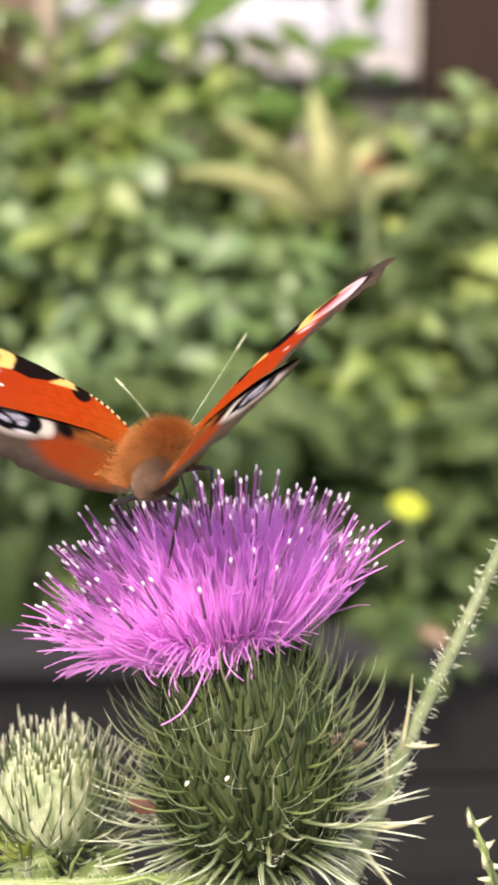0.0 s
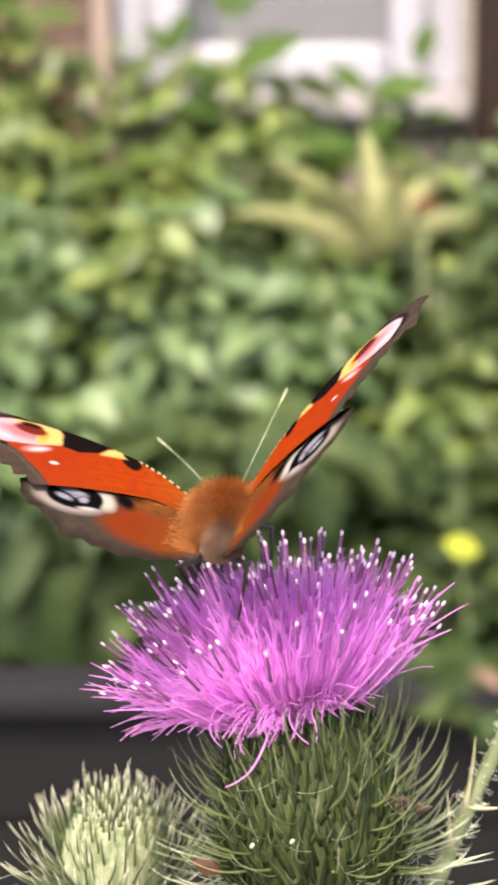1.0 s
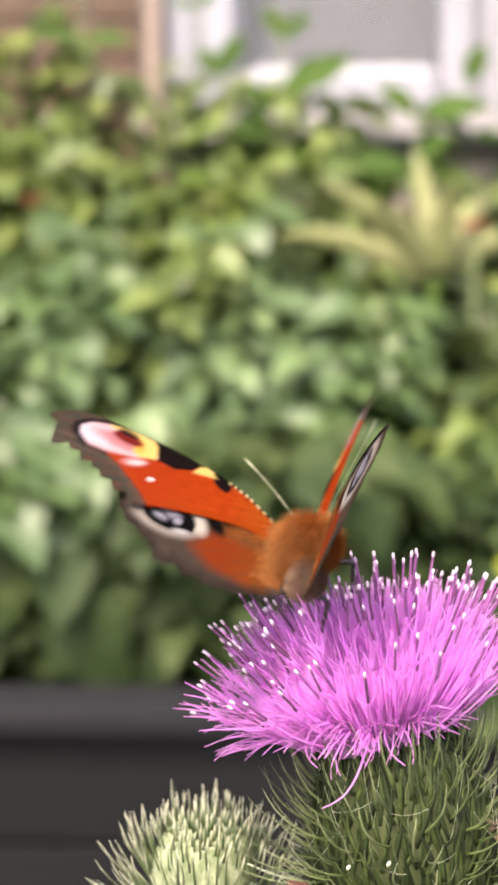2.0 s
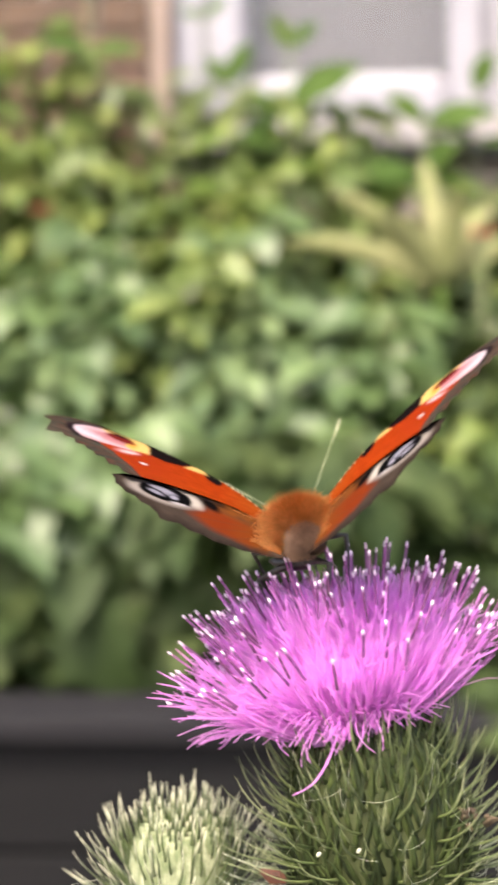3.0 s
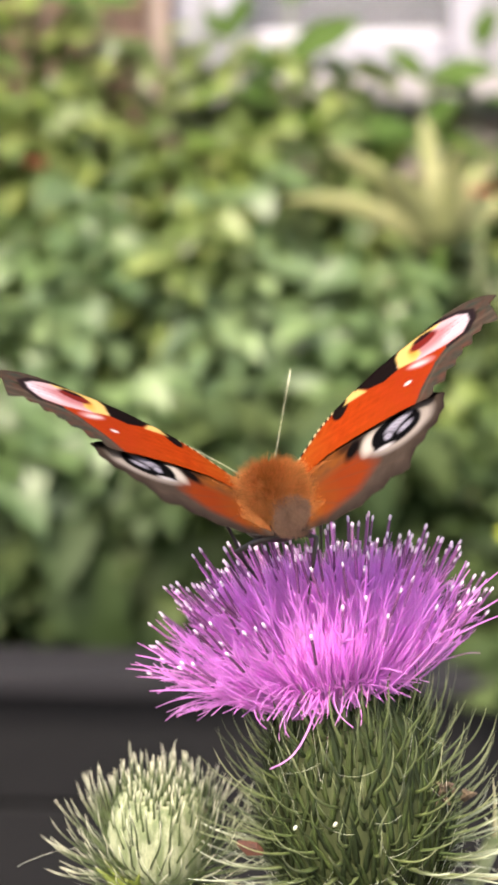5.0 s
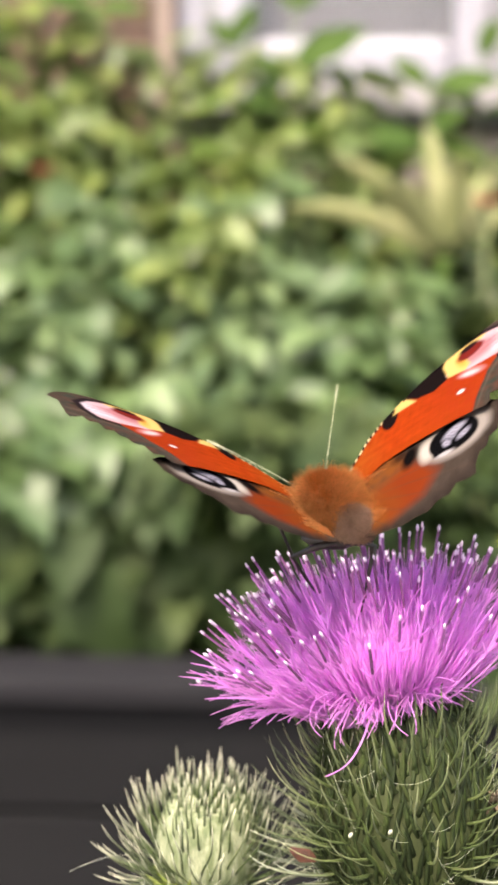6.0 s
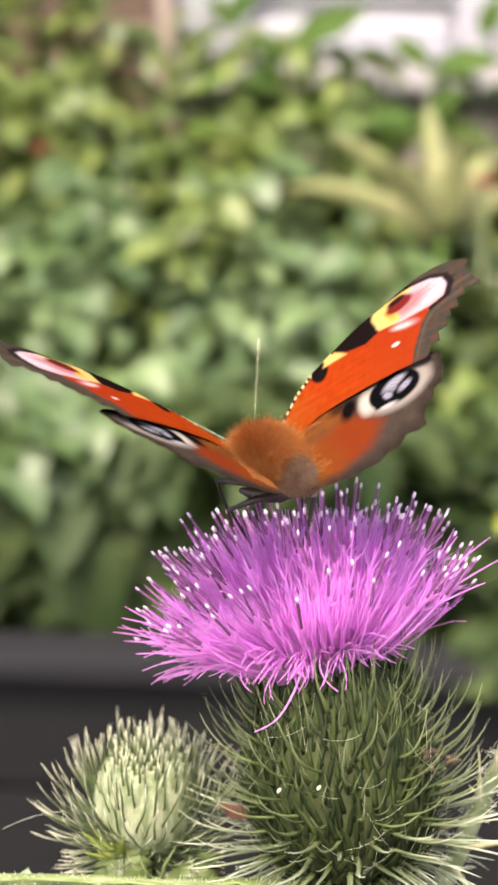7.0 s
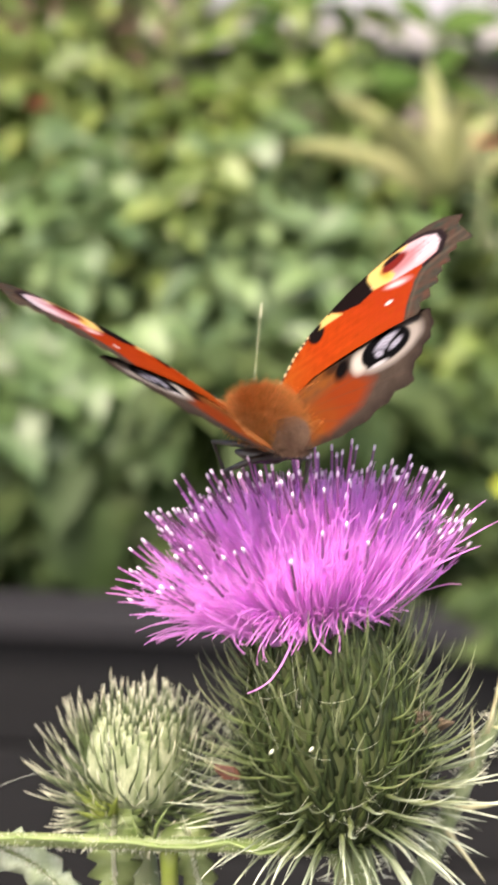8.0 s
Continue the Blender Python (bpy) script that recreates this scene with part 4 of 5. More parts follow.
    spiny_leaf("leaf", "long drooping green spiny leaf low on the stem", ((0.036, 0.014, 0.34), (-0.01, 0.05, 0.39), (-0.06, 0.08, 0.38), (-0.11, 0.09, 0.31)), 2.0, (0.012, 0.02, 0.004), 6, 44)
    spiny_leaf("leaf", "downy green spiny leaf hanging below the bud", ((-0.0190, 0.0035, 0.7238), (-0.0185, -0.0005, 0.7215), (-0.0180, -0.0015, 0.7150), (-0.0170, -0.0005, 0.7040)), 0.5, (0.0044, 0.0010, 0.0008), 0, 47, teeth=9, notch=0.6, hairs=900, blade_mat=rib_green)
    spiny_leaf("leaf", "downy green spiny leaf hanging below the bud", ((-0.0100, 0.0035, 0.7232), (-0.0085, 0.0005, 0.7205), (-0.0070, -0.0005, 0.7150), (-0.0050, 0.0005, 0.7050)), 0.45, (0.0034, 0.0010, 0.0010), 0, 48, teeth=8, notch=0.6, hairs=700, blade_mat=rib_green)
    # short yellow-green leaves at the foot of the bud
    for k in range(7):
        g = Geo()
        s = Vector((-0.0185 + rng.uniform(-0.003, 0.003), 0.004, 0.7222))
        tip = s + Vector((rng.uniform(-0.005, 0.003), rng.uniform(-0.004, 0.002), rng.uniform(0.002, 0.0055)))
        g.tube(curve(s, s.lerp(tip, 0.5) + Vector((0, -0.001, 0.0006)), tip, 5), [0.6 * MM, 0.8 * MM, 0.6 * MM, 0.3 * MM, 0.03 * MM], 5, flat=0.3, wide=(1, 0, 0.2))
        wpart("bract_leaf", g, young_green)
    # a small green leaf tip and shoot below the bud
    for line, w in ((((-0.0128, -0.0045, 0.7240), (-0.0124, -0.0050, 0.7265), (-0.0105, -0.0052, 0.7300)), 0.3), (((-0.0140, -0.0045, 0.7240), (-0.0150, -0.0050, 0.7260), (-0.0158, -0.0052, 0.7285)), 0.28), (((-0.0112, -0.0035, 0.7236), (-0.0110, -0.0030, 0.7190), (-0.0109, 0.000, 0.7050)), 1.3)):
        g = Geo()
        g.tube(line, [w * MM, w * 0.85 * MM, (0.03 if w < 1 else 1.2) * MM], 6)
        wpart("shoot", g, young_green if w > 1 else rib_green)
    # cobweb threads between the bracts
    g = Geo()
    for k in range(70):
        which, wide_, high_ = (HEAD, 13.5 * MM, 17 * MM) if k < 45 else (BUD, 10 * MM, 13 * MM)
        t0 = rng.uniform(math.pi, 2 * math.pi)
        s0 = rng.uniform(0.15, 0.8)
        a = which @ ovoid(s0, wide_, high_, t0)[0]
        b = which @ ovoid(min(max(s0 + rng.uniform(-0.25, 0.25), 0.05), 0.95), wide_, high_, t0 + rng.uniform(-0.5, 0.5))[0]
        g.tube(curve(a, a.lerp(b, 0.5) + Vector((0, -0.0006, -0.0008)), b, 5), [0.016 * MM] * 5, 3, caps=False)
    wpart("cobweb", g, hair_white, "fine white cobweb hairs between the bracts", kind="stuff")
    g = Geo()
    g.tube(curve((-0.0265, 0.004, 0.7290), (-0.030, 0.004, 0.7290), (-0.0345, 0.003, 0.7268), 8), [0.022 * MM] * 8, 3, caps=False)
    wpart("silk_thread", g, hair_white, "single pale silk thread")


def specks():
    """Dry bits caught between the bracts."""
    g = Geo()
    bits = [Vector(p) for p in ((-0.0054, -0.0058, 0.7344), (-0.0030, -0.0062, 0.7343), (-0.0022, -0.0064, 0.7335), (-0.0042, -0.0056, 0.7330))]
    base = Vector((-0.004, -0.0072, 0.734))
    bit = thing("dry_petal", "shrivelled reddish-brown dry petal caught between the spines", "petal", tuple(base))
    g.add([p - base for p in bits] + [p - base + Vector((0, 0.0012, 0.0002)) for p in bits], [(0, 1, 2, 3), (7, 6, 5, 4), (0, 4, 5, 1), (1, 5, 6, 2), (2, 6, 7, 3), (3, 7, 4, 0)])
    part("scrap", g, dry_red, bit, smooth=False)
    rng = random.Random(8)
    clump = thing("dry_clump", "small clump of brown dead florets caught between the spines", "debris", (0.0205, -0.0035, 0.7405))
    for k in range(9):
        g = Geo()
        a = Vector((rng.uniform(-1.6, 1.6), rng.uniform(-1, 1), rng.uniform(-1.3, 1.3))) * MM
        b = a + Vector((rng.uniform(-2, 2), rng.uniform(-1, 1), rng.uniform(-1.2, 1.8))) * MM
        g.tube([a, a.lerp(b, 0.5) + Vector((0, 0, 0.0003)), b], [0.25 * MM, 0.4 * MM, 0.12 * MM], 5)
        part("scrap", g, dry_brown, clump)
    for p in ((0.0017, -0.0125, 0.7397), (0.0063, -0.0125, 0.7402)):
        g = Geo()
        rings = [(0.0, 0.02), (0.25, 0.30), (0.6, 0.36), (0.9, 0.2), (1.0, 0.02)]
        g.tube([(0, 0, (z - 0.5) * 0.9 * MM) for z, _ in rings], [r * 0.62 * MM for _, r in rings], 7)
        grain = new("pollen_grain", g.mesh("pollen_grain", [hair_white]))
        grain.matrix_basis = pose(*p, 20, 30, 0)
        tagged(grain, "tiny white pollen grain stuck on a bract", "pollen grain", "pollen grains")


# ---- the butterfly ----
# outlines in mm in the plane of a right wing: x outwards from the hinge, y forwards
FORE_TOP = ((0, 3.0), (3.5, 7.0), (6.5, 9.4), (9.5, 10.7), (13, 11.5), (17, 12.2), (21, 12.7), (25, 13.3), (28, 13.6), (30.3, 13.3), (32.3, 12.2), (33.3, 11.0), (33.9, 9.9))
FORE_LOW = ((0, -1.0), (3.5, 1.0), (7.0, 1.2), (10.3, 0.1), (14.1, -1.4), (17.7, -2.9), (21.0, -4.6), (21.7, -4.2), (22.2, -2.7), (23.6, -3.3), (24.3, -1.3), (25.5, -1.5), (26.0, 0.1), (26.9, 0.3), (27.2, 1.5), (28.4, 1.0), (28.9, 3.0), (30.0, 2.7), (30.6, 4.2), (31.5, 3.2), (32.5, 2.6), (32.6, 4.4), (32.1, 6.4), (32.5, 8.2), (33.9, 9.6))
HIND_TOP = ((-0.3, 1.0), (3, 2.4), (7, 2.6), (14, 0.6), (18, -1.4), (20, -2.9), (21.0, -5.0))
HIND_LOW = ((-0.3, -8.6), (1.0, -10.4), (2.6, -11.9), (4.2, -13.5), (5.8, -14.2), (7.4, -15.2), (8.8, -14.9), (10.2, -15.5), (11.4, -14.7), (12.6, -15.6), (13.6, -15.7), (14.1, -14.2), (15.3, -12.4), (16.3, -12.2), (17.2, -10.9), (18.4, -10.6), (19.1, -9.1), (20.0, -8.2), (20.4, -6.6), (21.0, -5.2))


def blob(x, y, cx, cy, rx, ry, turn=0.0, soft=0.35):
    """1 inside an ellipse, 0 outside it, with a soft edge."""
    c, s = math.cos(radians(turn)), math.sin(radians(turn))
    u, v = ((x - cx) * c + (y - cy) * s) / rx, ((y - cy) * c - (x - cx) * s) / ry
    d = (np.sqrt(u * u + v * v) - 1) * min(rx, ry)
    return np.clip(0.5 - d / soft, 0, 1)


def inside(x, y, corners, soft=0.35):
    """1 inside a polygon, 0 outside it, with a soft edge."""
    pts = np.array(corners, float)
    d, odd = np.full(x.shape, 1e9), np.zeros(x.shape, bool)
    for a, b in zip(pts, np.roll(pts, -1, 0)):
        e = b - a
        t = np.clip(((x - a[0]) * e[0] + (y - a[1]) * e[1]) / (e @ e), 0, 1)
        d = np.minimum(d, np.hypot(x - a[0] - t * e[0], y - a[1] - t * e[1]))
        if a[1] != b[1]:
            odd ^= ((a[1] > y) != (b[1] > y)) & (x < a[0] + (y - a[1]) * e[0] / e[1])
    return np.clip(0.5 + np.where(odd, d, -d) / soft, 0, 1)


def coat(base, colour, cover):
    return base + (np.array(colour) - base) * cover[..., None]


def grain(x, y, size, seed):
    """Smooth noise, -1 to 1, from a few crossed waves."""
    r = np.random.RandomState(seed)
    out = np.zeros_like(x)
    for _ in range(10):
        a, k, p = r.uniform(0, 6.28), r.uniform(0.6, 1.6) / size, r.uniform(0, 6.28)
        out += np.sin((x * math.cos(a) + y * math.sin(a)) * 6.28 * k + p)
    return out / 4.5


def veins(x, y, angles, hub):
    out = np.zeros_like(x)
    a = np.degrees(np.arctan2(y - hub[1], x - hub[0]))
    r = np.hypot(x - hub[0], y - hub[1])
    for v in angles:
        out = np.maximum(out, np.clip(1 - np.abs(a - v) * r * 0.0175 / 0.16, 0, 1) * np.clip(r / 6 - 0.5, 0, 1))
    return out


def fore_pattern(x, y, top, low):
    x = x + 0.85 * np.clip((x - 6) / 5, 0, 1) * np.clip((31 - x) / 5, 0, 1)
    g1, g2 = grain(x, y, 2.2, 1), grain(x, y, 0.5, 2)
    c = np.zeros((*x.shape, 3)) + (0.45, 0.053, 0.009)
    c *= (1 + 0.12 * g1 + 0.08 * g2 + 0.10 * grain(x * 0.18, y, 0.5, 21))[..., None]
    c = coat(c, (0.50, 0.085, 0.016), np.clip((3.5 - y - 0.0 * x) / 9, 0, 1) * np.clip((x - 8) / 10, 0, 0.45))
    c = coat(c, (0.42, 0.115, 0.018), np.clip((10 - x) / 9, 0, 0.9) * np.clip(0.8 + 0.3 * g1, 0, 1))
    c = coat(c, (0.40, 0.055, 0.008), np.clip((low + 2.2 - y) / 2.5, 0, 0.55))
    c = coat(c, (0.40, 0.05, 0.010), 0.35 * veins(x, y, (2, 10, 17, 24, 31), (0, 2)))
    c = coat(c, (0.37, 0.036, 0.012), np.clip((x - 13) / 10, 0, 0.75) * np.clip(0.8 + 0.4 * g1, 0, 1))
    # dark front edge, with fine pale bars near the body
    edge = top - y
    bars = (np.sin(x * 6.5) > -0.1) & (x < 13.2)
    c = coat(c, (0.03, 0.018, 0.012), np.clip((0.85 - edge) / 0.2, 0, 1))
    c = coat(c, (0.85, 0.70, 0.38), np.clip((0.78 - edge) / 0.15, 0, 1) * bars)
    # black, yellow, black along the front
    black = (0.012, 0.008, 0.008)
    yellow = (0.86, 0.60, 0.20)
    c = coat(c, black, np.maximum(blob(x, y, 11.2, 9.4, 1.45, 2.2, -18), inside(x, y, ((9.9, 11.6), (12.6, 11.9), (12.2, 9.5), (10.2, 9.3)))))
    c = coat(c, yellow, inside(x, y, ((12.4, 12.1), (14.6, 12.4), (14.7, 10.6), (15.4, 8.4), (13.2, 9.2), (12.0, 9.6), (12.6, 10.6)), 0.5))
    c = coat(c, black, inside(x, y, ((14.4, 13), (21.8, 13.6), (20.7, 10.5), (20.2, 7.7), (17.9, 7.2), (15.7, 8.7), (14.5, 10.8)), 0.4))
    # the eye spot near the tip: pale violet-pink, yellow round a maroon middle
    pink = (0.72, 0.50, 0.54)
    c = coat(c, pink, inside(x, y, ((20.2, 8.6), (22.5, 11.5), (27.0, 12.4), (30.4, 11.2), (31.2, 8.6), (30.2, 5.6), (26.8, 5.2), (23.0, 6.2)), 0.5))
    c = coat(c, (0.80, 0.75, 0.85), inside(x, y, ((26.4, 11.3), (30.0, 10.6), (30.6, 8.6), (29.3, 6.6), (26.8, 6.6)), 1.2) * np.clip(0.75 + 0.5 * g2, 0, 1))
    c = coat(c, (0.55, 0.17, 0.19), blob(x, y, 25.2, 9.2, 3.4, 1.9, 10, 1.6) * 0.85)
    c = coat(c, yellow, inside(x, y, ((20.3, 7.8), (20.5, 11.0), (21.4, 12.9), (25.4, 13.2), (27.4, 12.3), (26.6, 11.6), (24.6, 11.7), (23.1, 9.8), (23.6, 7.6), (22.6, 6.7)), 0.5))
    c = coat(c, (0.80, 0.42, 0.08), blob(x, y, 22.8, 9.2, 0.7, 1.5, 0, 0.8))
    c = coat(c, (0.20, 0.022, 0.018), blob(x, y, 24.5, 10.3, 2.1, 1.35, 14, 0.5))
    c = coat(c, (0.03, 0.012, 0.014), blob(x, y, 24.6, 11.6, 1.5, 0.75, 8, 0.4))
    c = coat(c, black, np.clip((np.interp(x, (14, 21, 24, 27, 31), (0.7, 0.35, 0.5, 1.1, 1.3)) - edge) / 0.35, 0, 1) * (x > 14))
    for slope in (-4, 2, 9):
        c = coat(c, (0.16, 0.06, 0.08), np.clip(1 - np.abs((y - 8.3) - (x - 25) * math.tan(radians(slope)) - slope * 0.12) / 0.2, 0, 0.55) * np.clip((x - 24.5) / 4, 0, 1) * (x < 30.6) * np.clip(0.5 + g2, 0, 1))
    # white flecks below it
    c = coat(c, (0.74, 0.34, 0.34), blob(x, y, 23.0, 5.0, 1.7, 0.8, -38, 0.8))
    c = coat(c, (0.85, 0.66, 0.66), blob(x, y, 22.7, 5.0, 1.2, 0.4, -38, 0.4))
    c = coat(c, (0.88, 0.80, 0.78), blob(x, y, 20.5, 2.4, 0.52, 0.40, -20, 0.3))
    # grey-brown scalloped outer margin
    cut = np.array([(20.0, -4.0), (21.5, -1.6), (24.6, 2.8), (26.6, 4.5), (28.9, 5.0), (30.3, 7.3), (30.5, 9.8), (29.4, 11.6), (27.4, 12.8)])
    rim = np.zeros_like(x)
    for a, b in zip(cut, cut[1:]):
        e = (b - a) / np.linalg.norm(b - a)
        t = np.clip((x - a[0]) * e[0] + (y - a[1]) * e[1], 0, np.linalg.norm(b - a))
        d = np.hypot(x - a[0] - e[0] * t, y - a[1] - e[1] * t)
        rim = np.maximum(rim, np.clip(0.5 - (d - 0.42) / 0.35, 0, 1))
    lower = np.interp(x, cut[:5, 0], cut[:5, 1], left=-99)
    outer = np.clip(0.5 + (lower - y) / 0.6, 0, 1)
    outer = np.maximum(outer, np.clip(0.5 + (x - np.interp(y, cut[4:, 1], cut[4:, 0])) / 0.5, 0, 1) * (y > 4.6))
    c = coat(c, (0.082, 0.061, 0.047), outer * (1 + 0.1 * g1))
    c = coat(c, (0.05, 0.036, 0.028), outer * np.clip(grain(x, y, 1.3, 9), 0, 1) * 0.35)
    c = coat(c, (0.14, 0.105, 0.08), outer * np.clip(1 - np.abs(np.abs(lower - y) - 1.0) / 0.5, 0, 0.5))
    c = coat(c, (0.025, 0.017, 0.02), rim * (x > 26.6))
    c = coat(c, (0.07, 0.045, 0.035), np.clip((0.35 - (y - low)) / 0.3, 0, 1) * (x > 20.5))
    return np.clip(c * 0.36, 0.002, 0.95)


def hind_pattern(x, y, top, low):
    g1, g2 = grain(x, y, 2.4, 4), grain(x, y, 0.55, 5)
    c = np.zeros((*x.shape, 3)) + (0.105, 0.078, 0.062)
    c *= (1 + 0.14 * g1 + 0.10 * g2)[..., None]
    c = coat(c, (0.37, 0.060, 0.016), inside(x, y, ((1.0, -3.0), (8.5, -3.0), (10.6, -6.0), (10.9, -9.5), (8.0, -11.8), (3.5, -11.2), (0.5, -8.0)), 2.2))
    c = coat(c, (0.38, 0.115, 0.022), np.clip(0.85 + 0.25 * g1, 0, 1) * np.maximum(np.clip((7.0 - x) / 5, 0, 0.9), np.clip((y + 5.0) / 3, 0, 0.9) * np.clip((10 - x) / 2, 0, 1)) * np.clip((y + 12.5) / 3, 0, 1))
    c = coat(c, (0.30, 0.22, 0.17), np.clip((1.8 - x) / 1.5, 0, 0.8) * np.clip((-4 - y) / 3, 0, 1))
    c = coat(c, (0.16, 0.10, 0.07), 0.4 * veins(x, y, (-24, -34, -44, -54, -64, -75), (0, 0)))
    # the eye: pale ring, black middle with violet-white patches
    c = coat(c, (0.56, 0.49, 0.44), blob(x, y, 14.9, -5.6, 4.25, 4.25, -10, 1.3))
    c = coat(c, (0.92, 0.84, 0.74), blob(x, y, 11.2, -4.4, 0.9, 2.0, -18, 0.9) * 0.95)
    c = coat(c, (0.008, 0.006, 0.009), np.maximum(blob(x, y, 14.6, -5.5, 3.15, 3.2, -20, 0.4), blob(x, y, 12.8, -6.6, 1.4, 1.4, 0, 0.4)))
    pale = (0.62, 0.60, 0.74)
    spots = np.maximum(blob(x, y, 15.2, -4.5, 1.75, 0.8, 12, 0.5), blob(x, y, 15.6, -6.4, 1.0, 0.5, 20, 0.4))
    spots = np.maximum(spots, np.maximum(blob(x, y, 13.5, -5.9, 0.5, 0.7, 0, 0.4), blob(x, y, 14.5, -5.5, 0.7, 0.4, 30, 0.4) * 0.7))
    c = coat(c, pale, spots * np.clip(0.9 + 0.5 * grain(x + y, (y - x) * 0.4, 0.6, 6), 0.4, 1))
    c = coat(c, (0.80, 0.76, 0.78), blob(x, y, 12.6, -7.7, 1.1, 0.42, -28, 0.35))
    # black patch inside the eye and black front edge
    c = coat(c, (0.010, 0.006, 0.006), np.maximum(blob(x, y, 9.5, -2.6, 1.0, 1.9, -30, 0.8), 0.7 * blob(x, y, 8.7, -1.0, 1.1, 1.0, -20, 1.0)))
    front = np.interp(x, (0, 7, 10.3, 14.1, 17.7, 21), (1, 1.0, -0.2, -1.7, -3.2, -4.8))
    c = coat(c, (0.012, 0.008, 0.008), np.clip((y - front + 0.35) / 0.45, 0, 1) * np.clip((x - 10) / 1.5, 0, 1))
    # darker margin
    c = coat(c, (0.045, 0.033, 0.028), np.clip((2.6 - (y - low)) / 2.4, 0, 0.85) * np.clip(0.85 + 0.4 * g1, 0, 1))
    c = coat(c, (0.07, 0.05, 0.04), np.clip((0.3 - (y - low)) / 0.3, 0, 0.8))
    return np.clip(c * 0.26, 0.002, 0.95)


def wing_mesh(name, top, low, pattern, sign, columns, rows, camber, size=(1.0, 1.0)):
    """A thin wing with an upper and an under face. sign: 1 right, -1 left."""
    (tx, ty), (lx, ly) = np.array(top, float).T, np.array(low, float).T
    u = np.linspace(tx[0], tx[-1], columns)
    up, down = np.interp(u, tx, ty), np.interp(u, lx, ly)
    kernel = np.array([1, 2, 3, 2, 1]) / 9
    up = np.r_[up[:2], np.convolve(up, kernel, "valid"), up[-2:]]
    v = np.linspace(0, 1, rows)
    x = np.repeat(u[:, None], rows, 1)
    y = down[:, None] + (np.maximum(up - down, 0.02))[:, None] * v[None]
    lift = camber * (np.sin(np.clip(x / tx[-1], 0, 1) * math.pi) * 0.9 - 0.5 * (x / tx[-1]) ** 3) + 0.03 * np.sin(y * 1.1 + x * 0.4) * np.clip(x / 10, 0, 1)
    colours = pattern(x, y, np.repeat(up[:, None], rows, 1), np.repeat(down[:, None], rows, 1))
    under = np.zeros_like(colours) + (0.035, 0.024, 0.018)
    under *= (1 + 0.5 * grain(x, y, 1.5, 12) + 0.3 * grain(x, y, 0.4, 13))[..., None].clip(0.3, 2)
    co, col = [], []
    for off, c in ((0.06, colours), (-0.06, under)):
        edge = np.minimum(np.minimum(v, 1 - v) * 8, 1)[None]
        co.append(np.stack([sign * x * size[0], y * size[1], lift + off * edge], -1).reshape(-1, 3))
        col.append(c.reshape(-1, 3))
    co, col = np.concatenate(co) * MM, np.concatenate(col)
    i, j = np.meshgrid(np.arange(columns - 1), np.arange(rows - 1), indexing="ij")
    a = (i * rows + j).ravel()
    quads = np.stack([a, a + rows, a + rows + 1, a + 1], 1)
    lower = quads[:, ::-1] + columns * rows
    faces = np.concatenate([quads, lower]) if sign > 0 else np.concatenate([quads[:, ::-1], lower[:, ::-1]])
    me = bpy.data.meshes.new(name)
    me.from_pydata(co.tolist(), [], faces.tolist())
    me.materials.append(wing_scales)
    layer = me.color_attributes.new("scales", "FLOAT_COLOR", "POINT")
    layer.data.foreach_set("color", np.c_[col, np.ones(len(col))].astype(np.float32).ravel())
    me.polygons.foreach_set("use_smooth", [True] * len(faces))
    me.update()
    return me


def spindle(g, line, radii, sides=14, squash=1.0):
    g.tube([Vector(p) * MM for p in line], [r * MM for r in radii], sides, 0, None, squash, (1, 0, 0))


def fur(rng, centre, radii, count, length, back, mat_along=True, low=-0.5):
    """Hair over an ellipsoid, combed backwards."""
    g = Geo()
    for _ in range(count):
        z = rng.uniform(low, 1.0)
        a = rng.uniform(0, 2 * math.pi)
        r = math.sqrt(max(0, 1 - z * z))
        n = Vector((r * math.cos(a), r * math.sin(a), z))
        p = Vector(centre) + Vector((n.x * radii[0], n.y * radii[1], n.z * radii[2]))
        tip = p + (n * 0.75 + Vector((rng.uniform(-0.35, 0.35), -back + rng.uniform(-0.35, 0.35), rng.uniform(-0.2, 0.4)))).normalized() * length * rng.uniform(0.6, 1.25)
        mid = p.lerp(tip, 0.5) + n * length * 0.15
        g.tube([p * MM, mid * MM, tip * MM], [0.026 * MM, 0.022 * MM, 0.006 * MM], 3, 0, [0.1, 0.5, 1.0], caps=False)
    return g


